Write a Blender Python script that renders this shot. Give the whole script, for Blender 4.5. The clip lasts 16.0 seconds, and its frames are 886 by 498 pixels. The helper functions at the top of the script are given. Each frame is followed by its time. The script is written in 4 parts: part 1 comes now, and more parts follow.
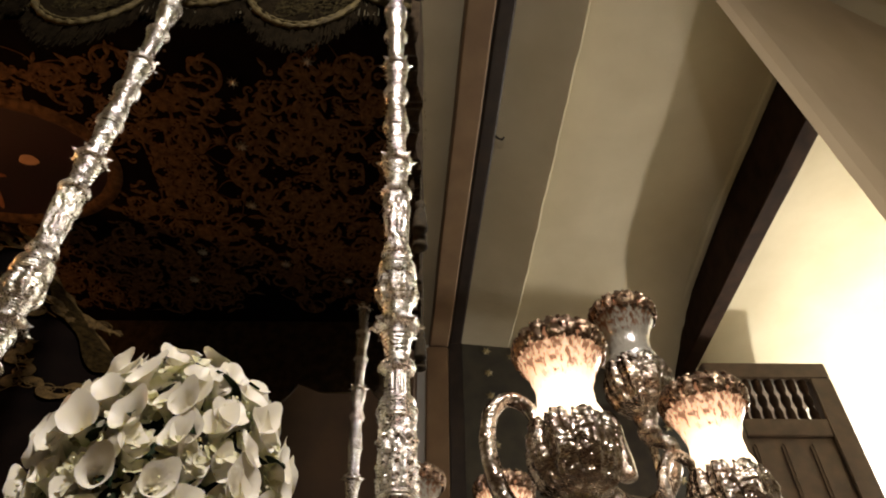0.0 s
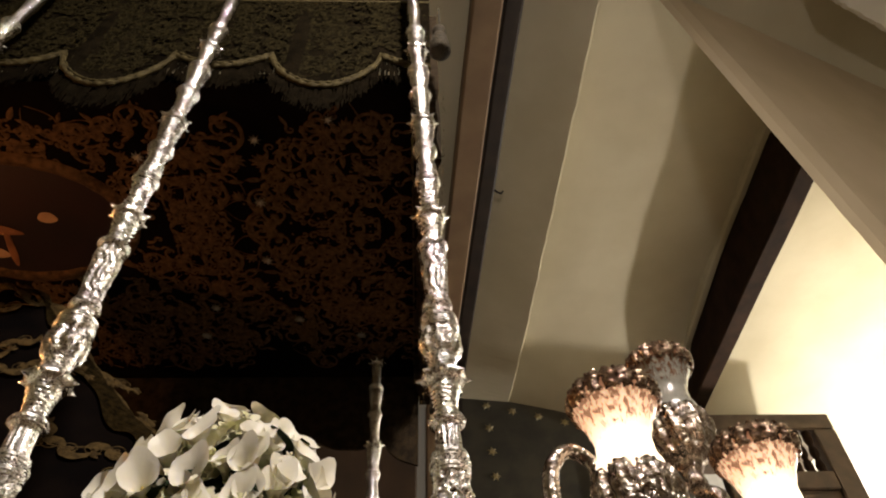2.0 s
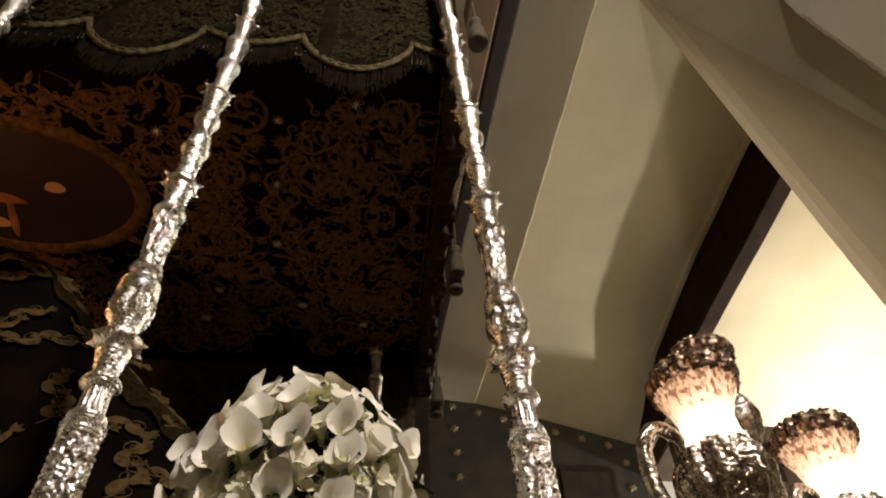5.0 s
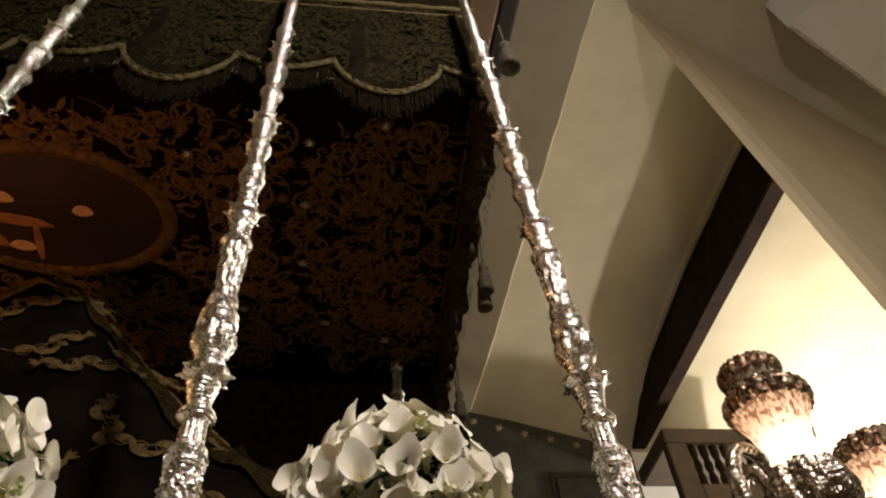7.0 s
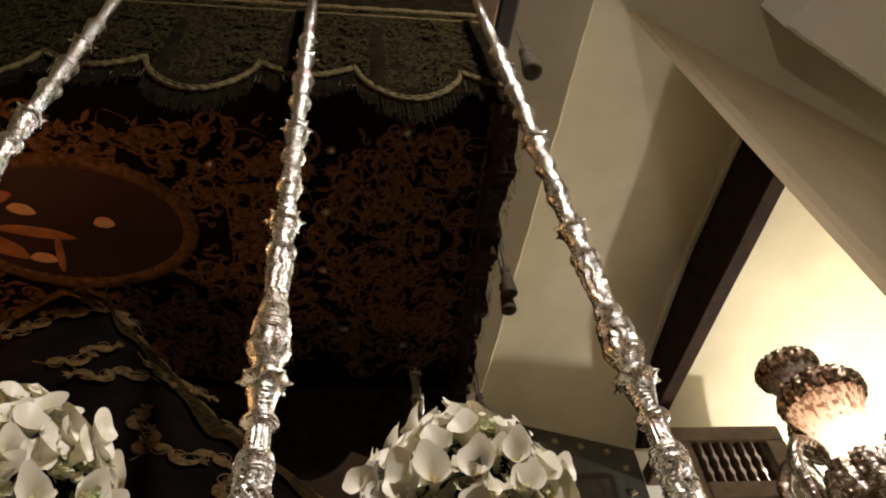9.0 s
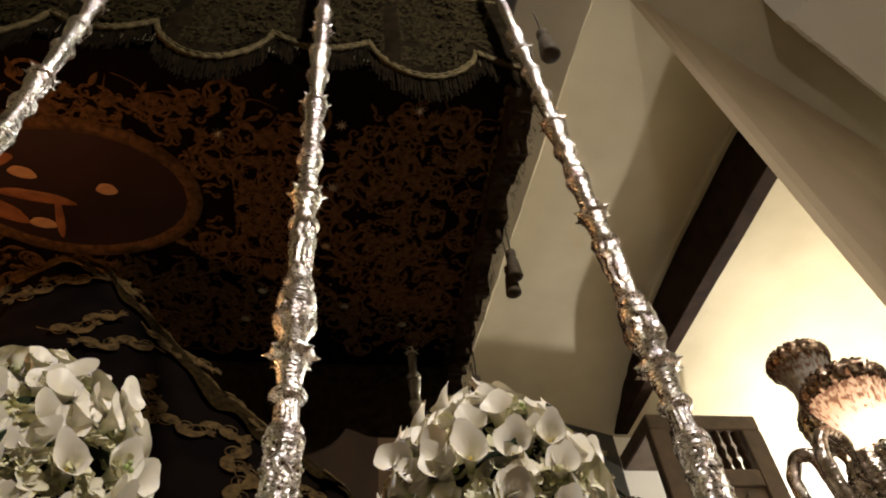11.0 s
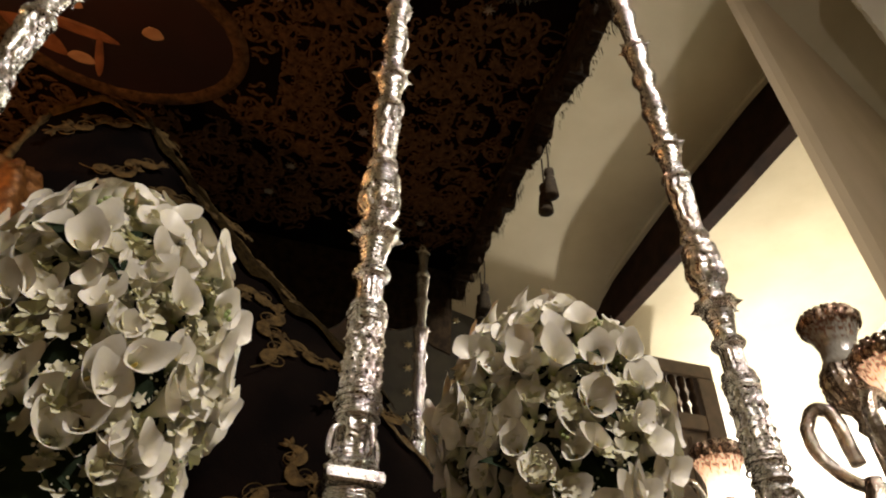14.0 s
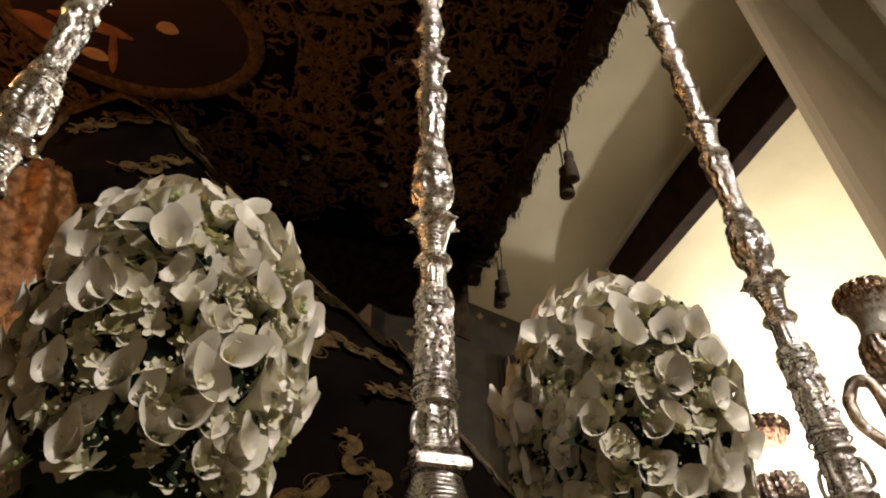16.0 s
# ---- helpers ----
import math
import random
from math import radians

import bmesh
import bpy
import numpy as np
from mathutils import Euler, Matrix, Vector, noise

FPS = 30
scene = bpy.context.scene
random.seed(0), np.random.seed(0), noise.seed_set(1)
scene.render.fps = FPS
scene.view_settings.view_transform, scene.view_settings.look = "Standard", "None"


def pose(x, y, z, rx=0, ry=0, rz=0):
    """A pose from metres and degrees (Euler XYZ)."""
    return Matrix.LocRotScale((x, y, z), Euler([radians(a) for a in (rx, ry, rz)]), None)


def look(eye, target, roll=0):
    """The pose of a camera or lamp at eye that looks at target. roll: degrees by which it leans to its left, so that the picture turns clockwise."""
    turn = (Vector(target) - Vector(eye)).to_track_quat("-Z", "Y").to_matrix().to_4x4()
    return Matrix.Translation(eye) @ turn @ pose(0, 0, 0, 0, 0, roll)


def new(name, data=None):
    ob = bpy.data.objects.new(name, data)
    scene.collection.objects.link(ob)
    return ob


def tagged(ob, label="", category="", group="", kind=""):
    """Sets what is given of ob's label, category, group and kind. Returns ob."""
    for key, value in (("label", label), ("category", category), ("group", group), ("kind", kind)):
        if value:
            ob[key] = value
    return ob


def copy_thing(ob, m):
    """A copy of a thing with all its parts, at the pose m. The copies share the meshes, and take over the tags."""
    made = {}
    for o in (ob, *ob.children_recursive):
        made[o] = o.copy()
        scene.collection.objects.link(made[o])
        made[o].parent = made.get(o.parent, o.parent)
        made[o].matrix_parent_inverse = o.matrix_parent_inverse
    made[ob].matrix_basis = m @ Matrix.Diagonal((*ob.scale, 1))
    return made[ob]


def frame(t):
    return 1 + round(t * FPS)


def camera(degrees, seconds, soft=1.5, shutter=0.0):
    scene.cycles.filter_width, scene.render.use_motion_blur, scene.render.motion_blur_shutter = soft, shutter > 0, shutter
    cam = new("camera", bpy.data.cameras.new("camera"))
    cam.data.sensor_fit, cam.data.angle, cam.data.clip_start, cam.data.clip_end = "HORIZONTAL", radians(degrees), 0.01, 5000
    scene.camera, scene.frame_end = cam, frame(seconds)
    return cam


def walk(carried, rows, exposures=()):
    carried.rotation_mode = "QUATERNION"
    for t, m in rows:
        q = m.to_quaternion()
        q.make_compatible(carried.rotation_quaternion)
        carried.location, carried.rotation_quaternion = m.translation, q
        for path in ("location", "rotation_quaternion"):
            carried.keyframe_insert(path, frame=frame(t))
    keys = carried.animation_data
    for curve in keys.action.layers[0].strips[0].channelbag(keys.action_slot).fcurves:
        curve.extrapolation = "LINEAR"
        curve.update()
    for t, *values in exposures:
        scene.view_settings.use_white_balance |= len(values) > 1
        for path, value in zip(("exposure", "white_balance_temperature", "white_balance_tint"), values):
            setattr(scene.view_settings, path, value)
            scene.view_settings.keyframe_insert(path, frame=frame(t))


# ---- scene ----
cam = camera(65.1, 16.0, soft=2.0)
PATH = [
    (0, (0.041, 0.073, 1.684), (0.081, 1.513, 3.072), -0.57),
    (0.5, (0.022, 0.094, 1.667), (0.1, 1.509, 3.078), -1.38),
    (1, (-0.001, 0.081, 1.683), (0.075, 1.45, 3.139), 0.05),
    (1.5, (-0.018, 0.094, 1.661), (0.061, 1.414, 3.161), -3.57),
    (2, (-0.049, 0.065, 1.673), (0.014, 1.393, 3.167), -1.98),
    (2.5, (-0.057, 0.108, 1.645), (-0.01, 1.399, 3.172), -2.39),
    (3, (-0.1, 0.089, 1.661), (-0.017, 1.417, 3.154), -1.09),
    (3.5, (-0.131, 0.102, 1.642), (-0.035, 1.448, 3.118), -0.55),
    (4, (-0.171, 0.102, 1.641), (-0.028, 1.474, 3.089), -0.88),
    (4.5, (-0.208, 0.088, 1.65), (-0.03, 1.462, 3.093), -1.54),
    (5, (-0.245, 0.096, 1.641), (-0.067, 1.412, 3.137), -2.73),
    (7.5, (-0.437, 0.053, 1.642), (-0.195, 1.339, 3.155), -6.06),
    (8, (-0.453, 0.053, 1.63), (-0.216, 1.331, 3.15), -7.1),
    (8.5, (-0.48, 0.059, 1.631), (-0.236, 1.343, 3.145), -7.01),
    (9, (-0.515, 0.058, 1.636), (-0.263, 1.341, 3.15), -7.32),
    (11.5, (-0.615, 0.088, 1.651), (-0.262, 1.435, 3.087), -5.61),
    (12, (-0.642, 0.118, 1.664), (-0.197, 1.496, 3.043), -3.97),
    (12.5, (-0.688, 0.124, 1.644), (-0.245, 1.545, 2.98), -1.82),
    (13, (-0.732, 0.121, 1.657), (-0.286, 1.595, 2.933), -0.02),
    (13.5, (-0.761, 0.095, 1.647), (-0.351, 1.569, 2.934), 1.66),
    (14, (-0.778, 0.117, 1.634), (-0.382, 1.6, 2.915), 1.97),
    (14.5, (-0.798, 0.144, 1.644), (-0.386, 1.63, 2.917), 1.5),
    (15, (-0.836, 0.153, 1.631), (-0.413, 1.637, 2.904), 0.6),
    (15.5, (-0.864, 0.133, 1.652), (-0.413, 1.626, 2.904), 0.52),
    (16, (-0.888, 0.144, 1.629), (-0.458, 1.643, 2.882), -0.6),
]
walk(cam, [(t, look(eye, target, roll)) for t, eye, target, roll in PATH])

# ---- world and light ----
world = bpy.data.worlds.new("night")
scene.world = world
world.use_nodes = True
world.node_tree.nodes["Background"].inputs[0].default_value = (0.9, 0.8, 0.62, 1)
world.node_tree.nodes["Background"].inputs[1].default_value = 0.003


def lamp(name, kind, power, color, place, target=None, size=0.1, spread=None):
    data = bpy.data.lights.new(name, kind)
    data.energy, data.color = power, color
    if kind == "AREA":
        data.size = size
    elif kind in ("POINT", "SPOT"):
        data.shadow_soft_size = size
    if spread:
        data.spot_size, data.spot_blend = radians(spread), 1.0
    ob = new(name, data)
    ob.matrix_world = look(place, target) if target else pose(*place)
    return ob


lamp("wall_lamp_light", "POINT", 580, (1.0, 0.94, 0.86), (6.3, 7.1, 4.85), size=0.07)
# Unseen fill lamp added behind the viewer to brighten poles, flowers and pillar.
lamp("front_fill_light", "AREA", 100, (1.0, 0.885, 0.79), (0.55, -1.1, 4.3), (0.5, 1.8, 3.0), size=0.24)
lamp("candle_light", "POINT", 14, (1.0, 0.42, 0.13), (-1.95, 1.3, 2.7), size=0.05)

# ---- materials ----
def material(name, base, rough=0.5, metal=0.0, second=None, scale=8.0, detail=6.0, bump=0.0, bump_scale=None, emit=None, strength=0.0, sheen=0.0, low=0.35, high=0.65, coat=0.0, bump_detail=4, bump_depth=0.004, spec=0.5):
    m = bpy.data.materials.new(name)
    m.use_nodes = True
    n, l = m.node_tree.nodes, m.node_tree.links
    b = n["Principled BSDF"]
    b.inputs["Base Color"].default_value = (*base, 1)
    b.inputs["Roughness"].default_value = rough
    b.inputs["Metallic"].default_value = metal
    b.inputs["Sheen Weight"].default_value = sheen
    b.inputs["Specular IOR Level"].default_value = spec
    b.inputs["Coat Weight"].default_value = coat
    tc = n.new("ShaderNodeTexCoord")
    if second:
        tex = n.new("ShaderNodeTexNoise")
        tex.inputs["Scale"].default_value, tex.inputs["Detail"].default_value = scale, detail
        l.new(tc.outputs["Object"], tex.inputs["Vector"])
        ramp = n.new("ShaderNodeValToRGB")
        ramp.color_ramp.elements[0].position, ramp.color_ramp.elements[1].position = low, high
        ramp.color_ramp.elements[0].color, ramp.color_ramp.elements[1].color = (*base, 1), (*second, 1)
        l.new(tex.outputs["Fac"], ramp.inputs["Fac"])
        l.new(ramp.outputs["Color"], b.inputs["Base Color"])
    if bump:
        tex = n.new("ShaderNodeTexNoise")
        tex.inputs["Scale"].default_value, tex.inputs["Detail"].default_value = bump_scale or scale * 4, bump_detail
        l.new(tc.outputs["Object"], tex.inputs["Vector"])
        bp = n.new("ShaderNodeBump")
        bp.inputs["Strength"].default_value, bp.inputs["Distance"].default_value = bump, bump_depth
        l.new(tex.outputs["Fac"], bp.inputs["Height"])
        l.new(bp.outputs["Normal"], b.inputs["Normal"])
    if emit:
        b.inputs["Emission Color"].default_value = (*emit, 1)
        b.inputs["Emission Strength"].default_value = strength
    return m


# Dark specks imitate tarnish and shade in the recesses of the chasing.
silver = material("chased_silver", (0.93, 0.91, 0.87), 0.15, 1.0, (0.17, 0.15, 0.125), 230, 3, 0.55, 330, low=0.53, high=0.66, bump_detail=2, bump_depth=0.003)
silver_aged = material("aged_silver", (0.66, 0.6, 0.53), 0.17, 1.0, (0.3, 0.23, 0.18), 70, 5, 0.8, 260, bump_detail=1, bump_depth=0.003)
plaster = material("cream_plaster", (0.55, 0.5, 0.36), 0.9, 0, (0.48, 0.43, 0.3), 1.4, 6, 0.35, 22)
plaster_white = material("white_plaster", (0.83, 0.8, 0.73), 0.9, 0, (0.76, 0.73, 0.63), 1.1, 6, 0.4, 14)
plaster_tan = material("tan_plaster", (0.6, 0.49, 0.33), 0.9, 0, (0.52, 0.42, 0.27), 1.3, 6, 0.4, 12)
dark_wood = material("dark_beam_wood", (0.02, 0.011, 0.007), 0.85, 0, (0.036, 0.019, 0.011), 5, 8, 0.5, 40)
dark_wood.node_tree.nodes["Principled BSDF"].inputs["Specular IOR Level"].default_value = 0.12
tan_wood = material("tan_wood", (0.2, 0.13, 0.07), 0.7, 0, (0.16, 0.1, 0.055), 3, 6, 0.3, 30)
black_wood = material("black_wood", (0.015, 0.011, 0.009), 0.5, 0, (0.03, 0.02, 0.015), 6, 5, 0.3, 40)
brown_door = material("door_wood", (0.09, 0.058, 0.036), 0.6, 0, (0.055, 0.035, 0.022), 6, 8, 0.4, 50)
panel_green = material("dark_panel_cloth", (0.055, 0.05, 0.035), 0.8, 0, (0.035, 0.033, 0.025), 4, 6, 0.3, 60)
partition_wood = material("brown_partition", (0.06, 0.032, 0.013), 0.7, 0, (0.035, 0.019, 0.008), 2.5, 7, 0.3, 25)
panel_inner = material("dark_picture", (0.02, 0.016, 0.012), 0.5, 0, (0.045, 0.035, 0.022), 5, 6, 0.2, 40)
gold_star = material("gold_star_paint", (0.34, 0.29, 0.15), 0.5, 0.3, (0.25, 0.2, 0.1), 20)
velvet = material("dark_velvet", (0.004, 0.0032, 0.003), 0.95, 0, (0.008, 0.0055, 0.0045), 7, 6, 0.5, 180, spec=0.0)
velvet_brown = material("brown_velvet", (0.022, 0.015, 0.009), 0.9, 0, (0.05, 0.034, 0.018), 28, 7, 0.8, 120, spec=0.15)
velvet_olive = material("olive_velvet", (0.006, 0.0045, 0.0024), 0.9, 0, (0.013, 0.0095, 0.005), 28, 7, 0.8, 120, spec=0.02)
dull_lace = material("dull_gold_lace", (0.03, 0.023, 0.0085), 0.75, 0.0, (0.011, 0.0085, 0.003), 60, 5, 0.8, 240, spec=0.05)
veil_lace = material("brown_veil_lace", (0.034, 0.022, 0.007), 0.85, 0.0, (0.008, 0.005, 0.002), 55, 7, 1.0, 160, spec=0.03, bump_depth=0.012)
gold_thread = material("gold_thread", (0.15, 0.082, 0.036), 0.55, 0.3, (0.055, 0.029, 0.012), 45, 5, 0.8, 300, spec=0.15)
pale_thread = material("pale_gold_thread", (0.12, 0.078, 0.028), 0.6, 0.15, (0.04, 0.025, 0.009), 50, 5, 0.8, 300, spec=0.12)
tassel_thread = material("tassel_thread", (0.05, 0.036, 0.016), 0.8, 0.0, (0.025, 0.018, 0.008), 70, 5, 0.8, 240)
braid = material("dull_gold_braid", (0.11, 0.086, 0.034), 0.6, 0.2, (0.05, 0.037, 0.015), 70, 5, 0.8, 240, spec=0.2)
silver_thread = material("silver_thread", (0.75, 0.72, 0.62), 0.35, 0.7, (0.5, 0.46, 0.36), 50)
statue_gold = material("statue_gold_cloth", (0.3, 0.13, 0.035), 0.4, 0.5, (0.12, 0.045, 0.012), 40, 6, 0.8, 160)
oval_dark = material("dark_red_painting", (0.012, 0.004, 0.003), 0.5, 0, (0.026, 0.007, 0.005), 3, 5, 0.2, 40)
ochre = material("ochre_painting", (0.3, 0.12, 0.045), 0.6, 0, (0.16, 0.055, 0.02), 12, 5, 0.3, 60)
flesh = material("pale_ochre_painting", (0.5, 0.3, 0.17), 0.6, 0, (0.4, 0.22, 0.12), 14)
petal_small = material("blossom_petal", (0.85, 0.8, 0.64), 0.55, 0, (0.72, 0.71, 0.42), 26, 4, 0.2, 90)
petal = material("calla_petal", (0.92, 0.88, 0.79), 0.42, 0, (0.84, 0.8, 0.65), 9, 4, 0.2, 70)


def green_throat(m):
    """Petals turn pale green towards the stalk, where the flower begins."""
    n, l = m.node_tree.nodes, m.node_tree.links
    b = n["Principled BSDF"]
    old = b.inputs["Base Color"].links[0].from_socket
    tc, sep, rg, mix = n.new("ShaderNodeTexCoord"), n.new("ShaderNodeSeparateXYZ"), n.new("ShaderNodeMapRange"), n.new("ShaderNodeMixRGB")
    l.new(tc.outputs["Object"], sep.inputs[0])
    l.new(sep.outputs["Z"], rg.inputs["Value"])
    rg.inputs["From Min"].default_value, rg.inputs["From Max"].default_value = 0.004, 0.034
    l.new(rg.outputs[0], mix.inputs[0])
    mix.inputs[1].default_value = (0.4, 0.47, 0.16, 1)
    l.new(old, mix.inputs[2])
    l.new(mix.outputs[0], b.inputs["Base Color"])


green_throat(petal)
for m in (petal, petal_small):
    b = m.node_tree.nodes["Principled BSDF"]
    b.inputs["Subsurface Weight"].default_value = 0.35
    b.inputs["Subsurface Radius"].default_value = (0.012, 0.011, 0.007)
    b.inputs["Subsurface Scale"].default_value = 1.0
bud = material("green_bud", (0.42, 0.5, 0.2), 0.5, 0, (0.3, 0.4, 0.14), 40)
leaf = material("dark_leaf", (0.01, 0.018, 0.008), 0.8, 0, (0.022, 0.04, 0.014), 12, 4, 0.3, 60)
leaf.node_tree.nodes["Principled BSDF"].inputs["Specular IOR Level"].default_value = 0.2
spadix_yellow = material("spadix", (0.6, 0.45, 0.1), 0.6, 0, (0.5, 0.36, 0.08), 60)
stone_floor = material("floor_tile", (0.25, 0.18, 0.12), 0.4, 0, (0.2, 0.14, 0.09), 3, 6, 0.2, 30)


def glass_material(name, glow):
    """Frosted glass with a brown stained, speckled rim; glow is emission put into the glass itself."""
    m = bpy.data.materials.new(name)
    m.use_nodes = True
    n, l = m.node_tree.nodes, m.node_tree.links
    b = n["Principled BSDF"]
    tc = n.new("ShaderNodeTexCoord")
    sep = n.new("ShaderNodeSeparateXYZ")
    l.new(tc.outputs["Object"], sep.inputs[0])
    tex = n.new("ShaderNodeTexNoise")
    mp = n.new("ShaderNodeMapping")
    mp.inputs["Scale"].default_value = (1, 1, 0.45)
    l.new(tc.outputs["Object"], mp.inputs["Vector"])
    l.new(mp.outputs[0], tex.inputs["Vector"])
    tex.inputs["Scale"].default_value, tex.inputs["Detail"].default_value = 170, 4
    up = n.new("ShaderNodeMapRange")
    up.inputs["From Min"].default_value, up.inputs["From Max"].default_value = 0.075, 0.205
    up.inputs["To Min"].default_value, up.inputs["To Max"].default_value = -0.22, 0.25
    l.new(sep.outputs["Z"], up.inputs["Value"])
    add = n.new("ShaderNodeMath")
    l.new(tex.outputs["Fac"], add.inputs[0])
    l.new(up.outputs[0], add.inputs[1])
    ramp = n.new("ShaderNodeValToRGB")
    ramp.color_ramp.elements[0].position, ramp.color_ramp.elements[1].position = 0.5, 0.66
    # Base is paler for lit glass, as if bulb light came through.
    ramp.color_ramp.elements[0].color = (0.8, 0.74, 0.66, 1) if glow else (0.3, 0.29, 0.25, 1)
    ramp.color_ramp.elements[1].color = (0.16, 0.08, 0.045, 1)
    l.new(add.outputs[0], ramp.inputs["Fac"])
    l.new(ramp.outputs["Color"], b.inputs["Base Color"])
    b.inputs["Roughness"].default_value = 0.12
    b.inputs["Coat Weight"].default_value = 0.6
    bp = n.new("ShaderNodeBump")
    bp.inputs["Strength"].default_value, bp.inputs["Distance"].default_value = 0.5, 0.004
    l.new(add.outputs[0], bp.inputs["Height"])
    l.new(bp.outputs["Normal"], b.inputs["Normal"])
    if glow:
        # Emission ramped by height stands in for bulb light through the frosted glass.
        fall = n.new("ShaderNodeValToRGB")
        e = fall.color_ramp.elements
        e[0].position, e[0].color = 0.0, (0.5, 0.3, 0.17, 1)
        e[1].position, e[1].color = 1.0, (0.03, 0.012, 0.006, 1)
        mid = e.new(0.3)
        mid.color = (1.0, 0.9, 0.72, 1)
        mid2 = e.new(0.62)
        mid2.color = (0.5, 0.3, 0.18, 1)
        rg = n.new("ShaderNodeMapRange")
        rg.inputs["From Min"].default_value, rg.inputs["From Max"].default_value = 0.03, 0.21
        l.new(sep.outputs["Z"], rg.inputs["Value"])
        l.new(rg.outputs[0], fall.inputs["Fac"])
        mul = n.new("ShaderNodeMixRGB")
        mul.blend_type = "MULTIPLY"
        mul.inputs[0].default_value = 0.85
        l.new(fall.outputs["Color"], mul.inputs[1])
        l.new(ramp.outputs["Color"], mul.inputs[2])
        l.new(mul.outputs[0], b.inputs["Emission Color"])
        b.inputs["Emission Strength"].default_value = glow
    return m


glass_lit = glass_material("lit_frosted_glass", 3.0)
glass_unlit = glass_material("unlit_frosted_glass", 0.0)


# ---- mesh helpers ----
def mesh_of(bm, name, mat, smooth=False):
    me = bpy.data.meshes.new(name)
    if smooth:
        for f in bm.faces:
            f.smooth = True
    bm.to_mesh(me)
    bm.free()
    me.materials.append(mat)
    return me


def part(name, bm, mat, parent=None, label="", smooth=False, at=None):
    ob = new(name, mesh_of(bm, name, mat, smooth))
    if parent is not None:
        ob.parent = parent
    if at is not None:
        ob.matrix_basis = at
    if label:
        ob["label"] = label
    return ob


def share(name, me, parent, at):
    ob = new(name, me)
    ob.parent = parent
    ob.matrix_basis = at
    return ob


def thing(name, place, label, category, group="", kind=""):
    ob = new(name)
    ob.location = place
    ob.empty_display_size = 0.1
    return tagged(ob, label, category, group, kind)


def box(bm, x0, x1, y0, y1, z0, z1, bevel=0.0):
    r = bmesh.ops.create_cube(bm, size=1)
    bmesh.ops.transform(bm, matrix=Matrix.Translation(((x0 + x1) / 2, (y0 + y1) / 2, (z0 + z1) / 2)) @ Matrix.Diagonal((x1 - x0, y1 - y0, z1 - z0, 1)), verts=r["verts"])
    if bevel:
        edges = list({e for v in r["verts"] for e in v.link_edges})
        bmesh.ops.bevel(bm, geom=edges, offset=bevel, segments=2, affect="EDGES")
    return bm


def boxed(*a, bevel=0.0):
    return box(bmesh.new(), *a, bevel=bevel)


def lathe(profile, seg=32, wave=None, bm=None, cap=True):
    """Turns rows of (z, r) about z; wave(angle, z) is added to the radius."""
    bm = bm or bmesh.new()
    rings = []
    for z, r in profile:
        ring = []
        for i in range(seg):
            a = 2 * math.pi * i / seg
            rr = r + (wave(a, z) if wave else 0)
            ring.append(bm.verts.new((rr * math.cos(a), rr * math.sin(a), z)))
        rings.append(ring)
    for p, q in zip(rings, rings[1:]):
        for i in range(seg):
            j = (i + 1) % seg
            bm.faces.new((p[i], p[j], q[j], q[i]))
    if cap:
        bm.faces.new(rings[0][::-1])
        bm.faces.new(rings[-1])
    return bm


def tube(points, radius, seg=8, bm=None, wave=None):
    """A round bar along points; radius is a number or a function of 0..1."""
    bm = bm or bmesh.new()
    pts = [Vector(p) for p in points]
    rings = []
    for i, p in enumerate(pts):
        d = (pts[min(i + 1, len(pts) - 1)] - pts[max(i - 1, 0)]).normalized()
        side = d.cross(Vector((0.13, 0.31, 1)))
        side = side.normalized() if side.length > 1e-4 else Vector((1, 0, 0))
        up = side.cross(d)
        k = i / (len(pts) - 1)
        r = radius(k) if callable(radius) else radius
        rings.append([bm.verts.new(p + (side * math.cos(a) + up * math.sin(a)) * (r * (1 + (wave(a, i) if wave else 0)))) for a in [2 * math.pi * j / seg for j in range(seg)]])
    for p, q in zip(rings, rings[1:]):
        for i in range(seg):
            j = (i + 1) % seg
            bm.faces.new((p[i], p[j], q[j], q[i]))
    bm.faces.new(rings[0][::-1])
    bm.faces.new(rings[-1])
    return bm


def smooth_path(points, steps=10):
    pts = [Vector(p) for p in points]
    pts = [pts[0] * 2 - pts[1]] + pts + [pts[-1] * 2 - pts[-2]]
    out = []
    for i in range(1, len(pts) - 2):
        a, b, c, d = pts[i - 1:i + 3]
        for s in range(steps):
            t = s / steps
            out.append(0.5 * ((2 * b) + (c - a) * t + (2 * a - 5 * b + 4 * c - d) * t * t + (3 * b - a - 3 * c + d) * t ** 3))
    out.append(pts[-2])
    return out


def outline_relief(points, height, bm):
    """A closed flat outline in the xy plane, raised in the middle, facing -z."""
    n = len(points)
    c = Vector((sum(p[0] for p in points) / n, sum(p[1] for p in points) / n, 0))
    rim = [bm.verts.new((p[0], p[1], 0)) for p in points]
    mid = [bm.verts.new(((p[0] - c.x) * 0.62 + c.x, (p[1] - c.y) * 0.62 + c.y, -height)) for p in points]
    top = bm.verts.new((c.x, c.y, -height * 1.15))
    for i in range(n):
        j = (i + 1) % n
        bm.faces.new((rim[j], rim[i], mid[i], mid[j]))
        bm.faces.new((mid[j], mid[i], top))


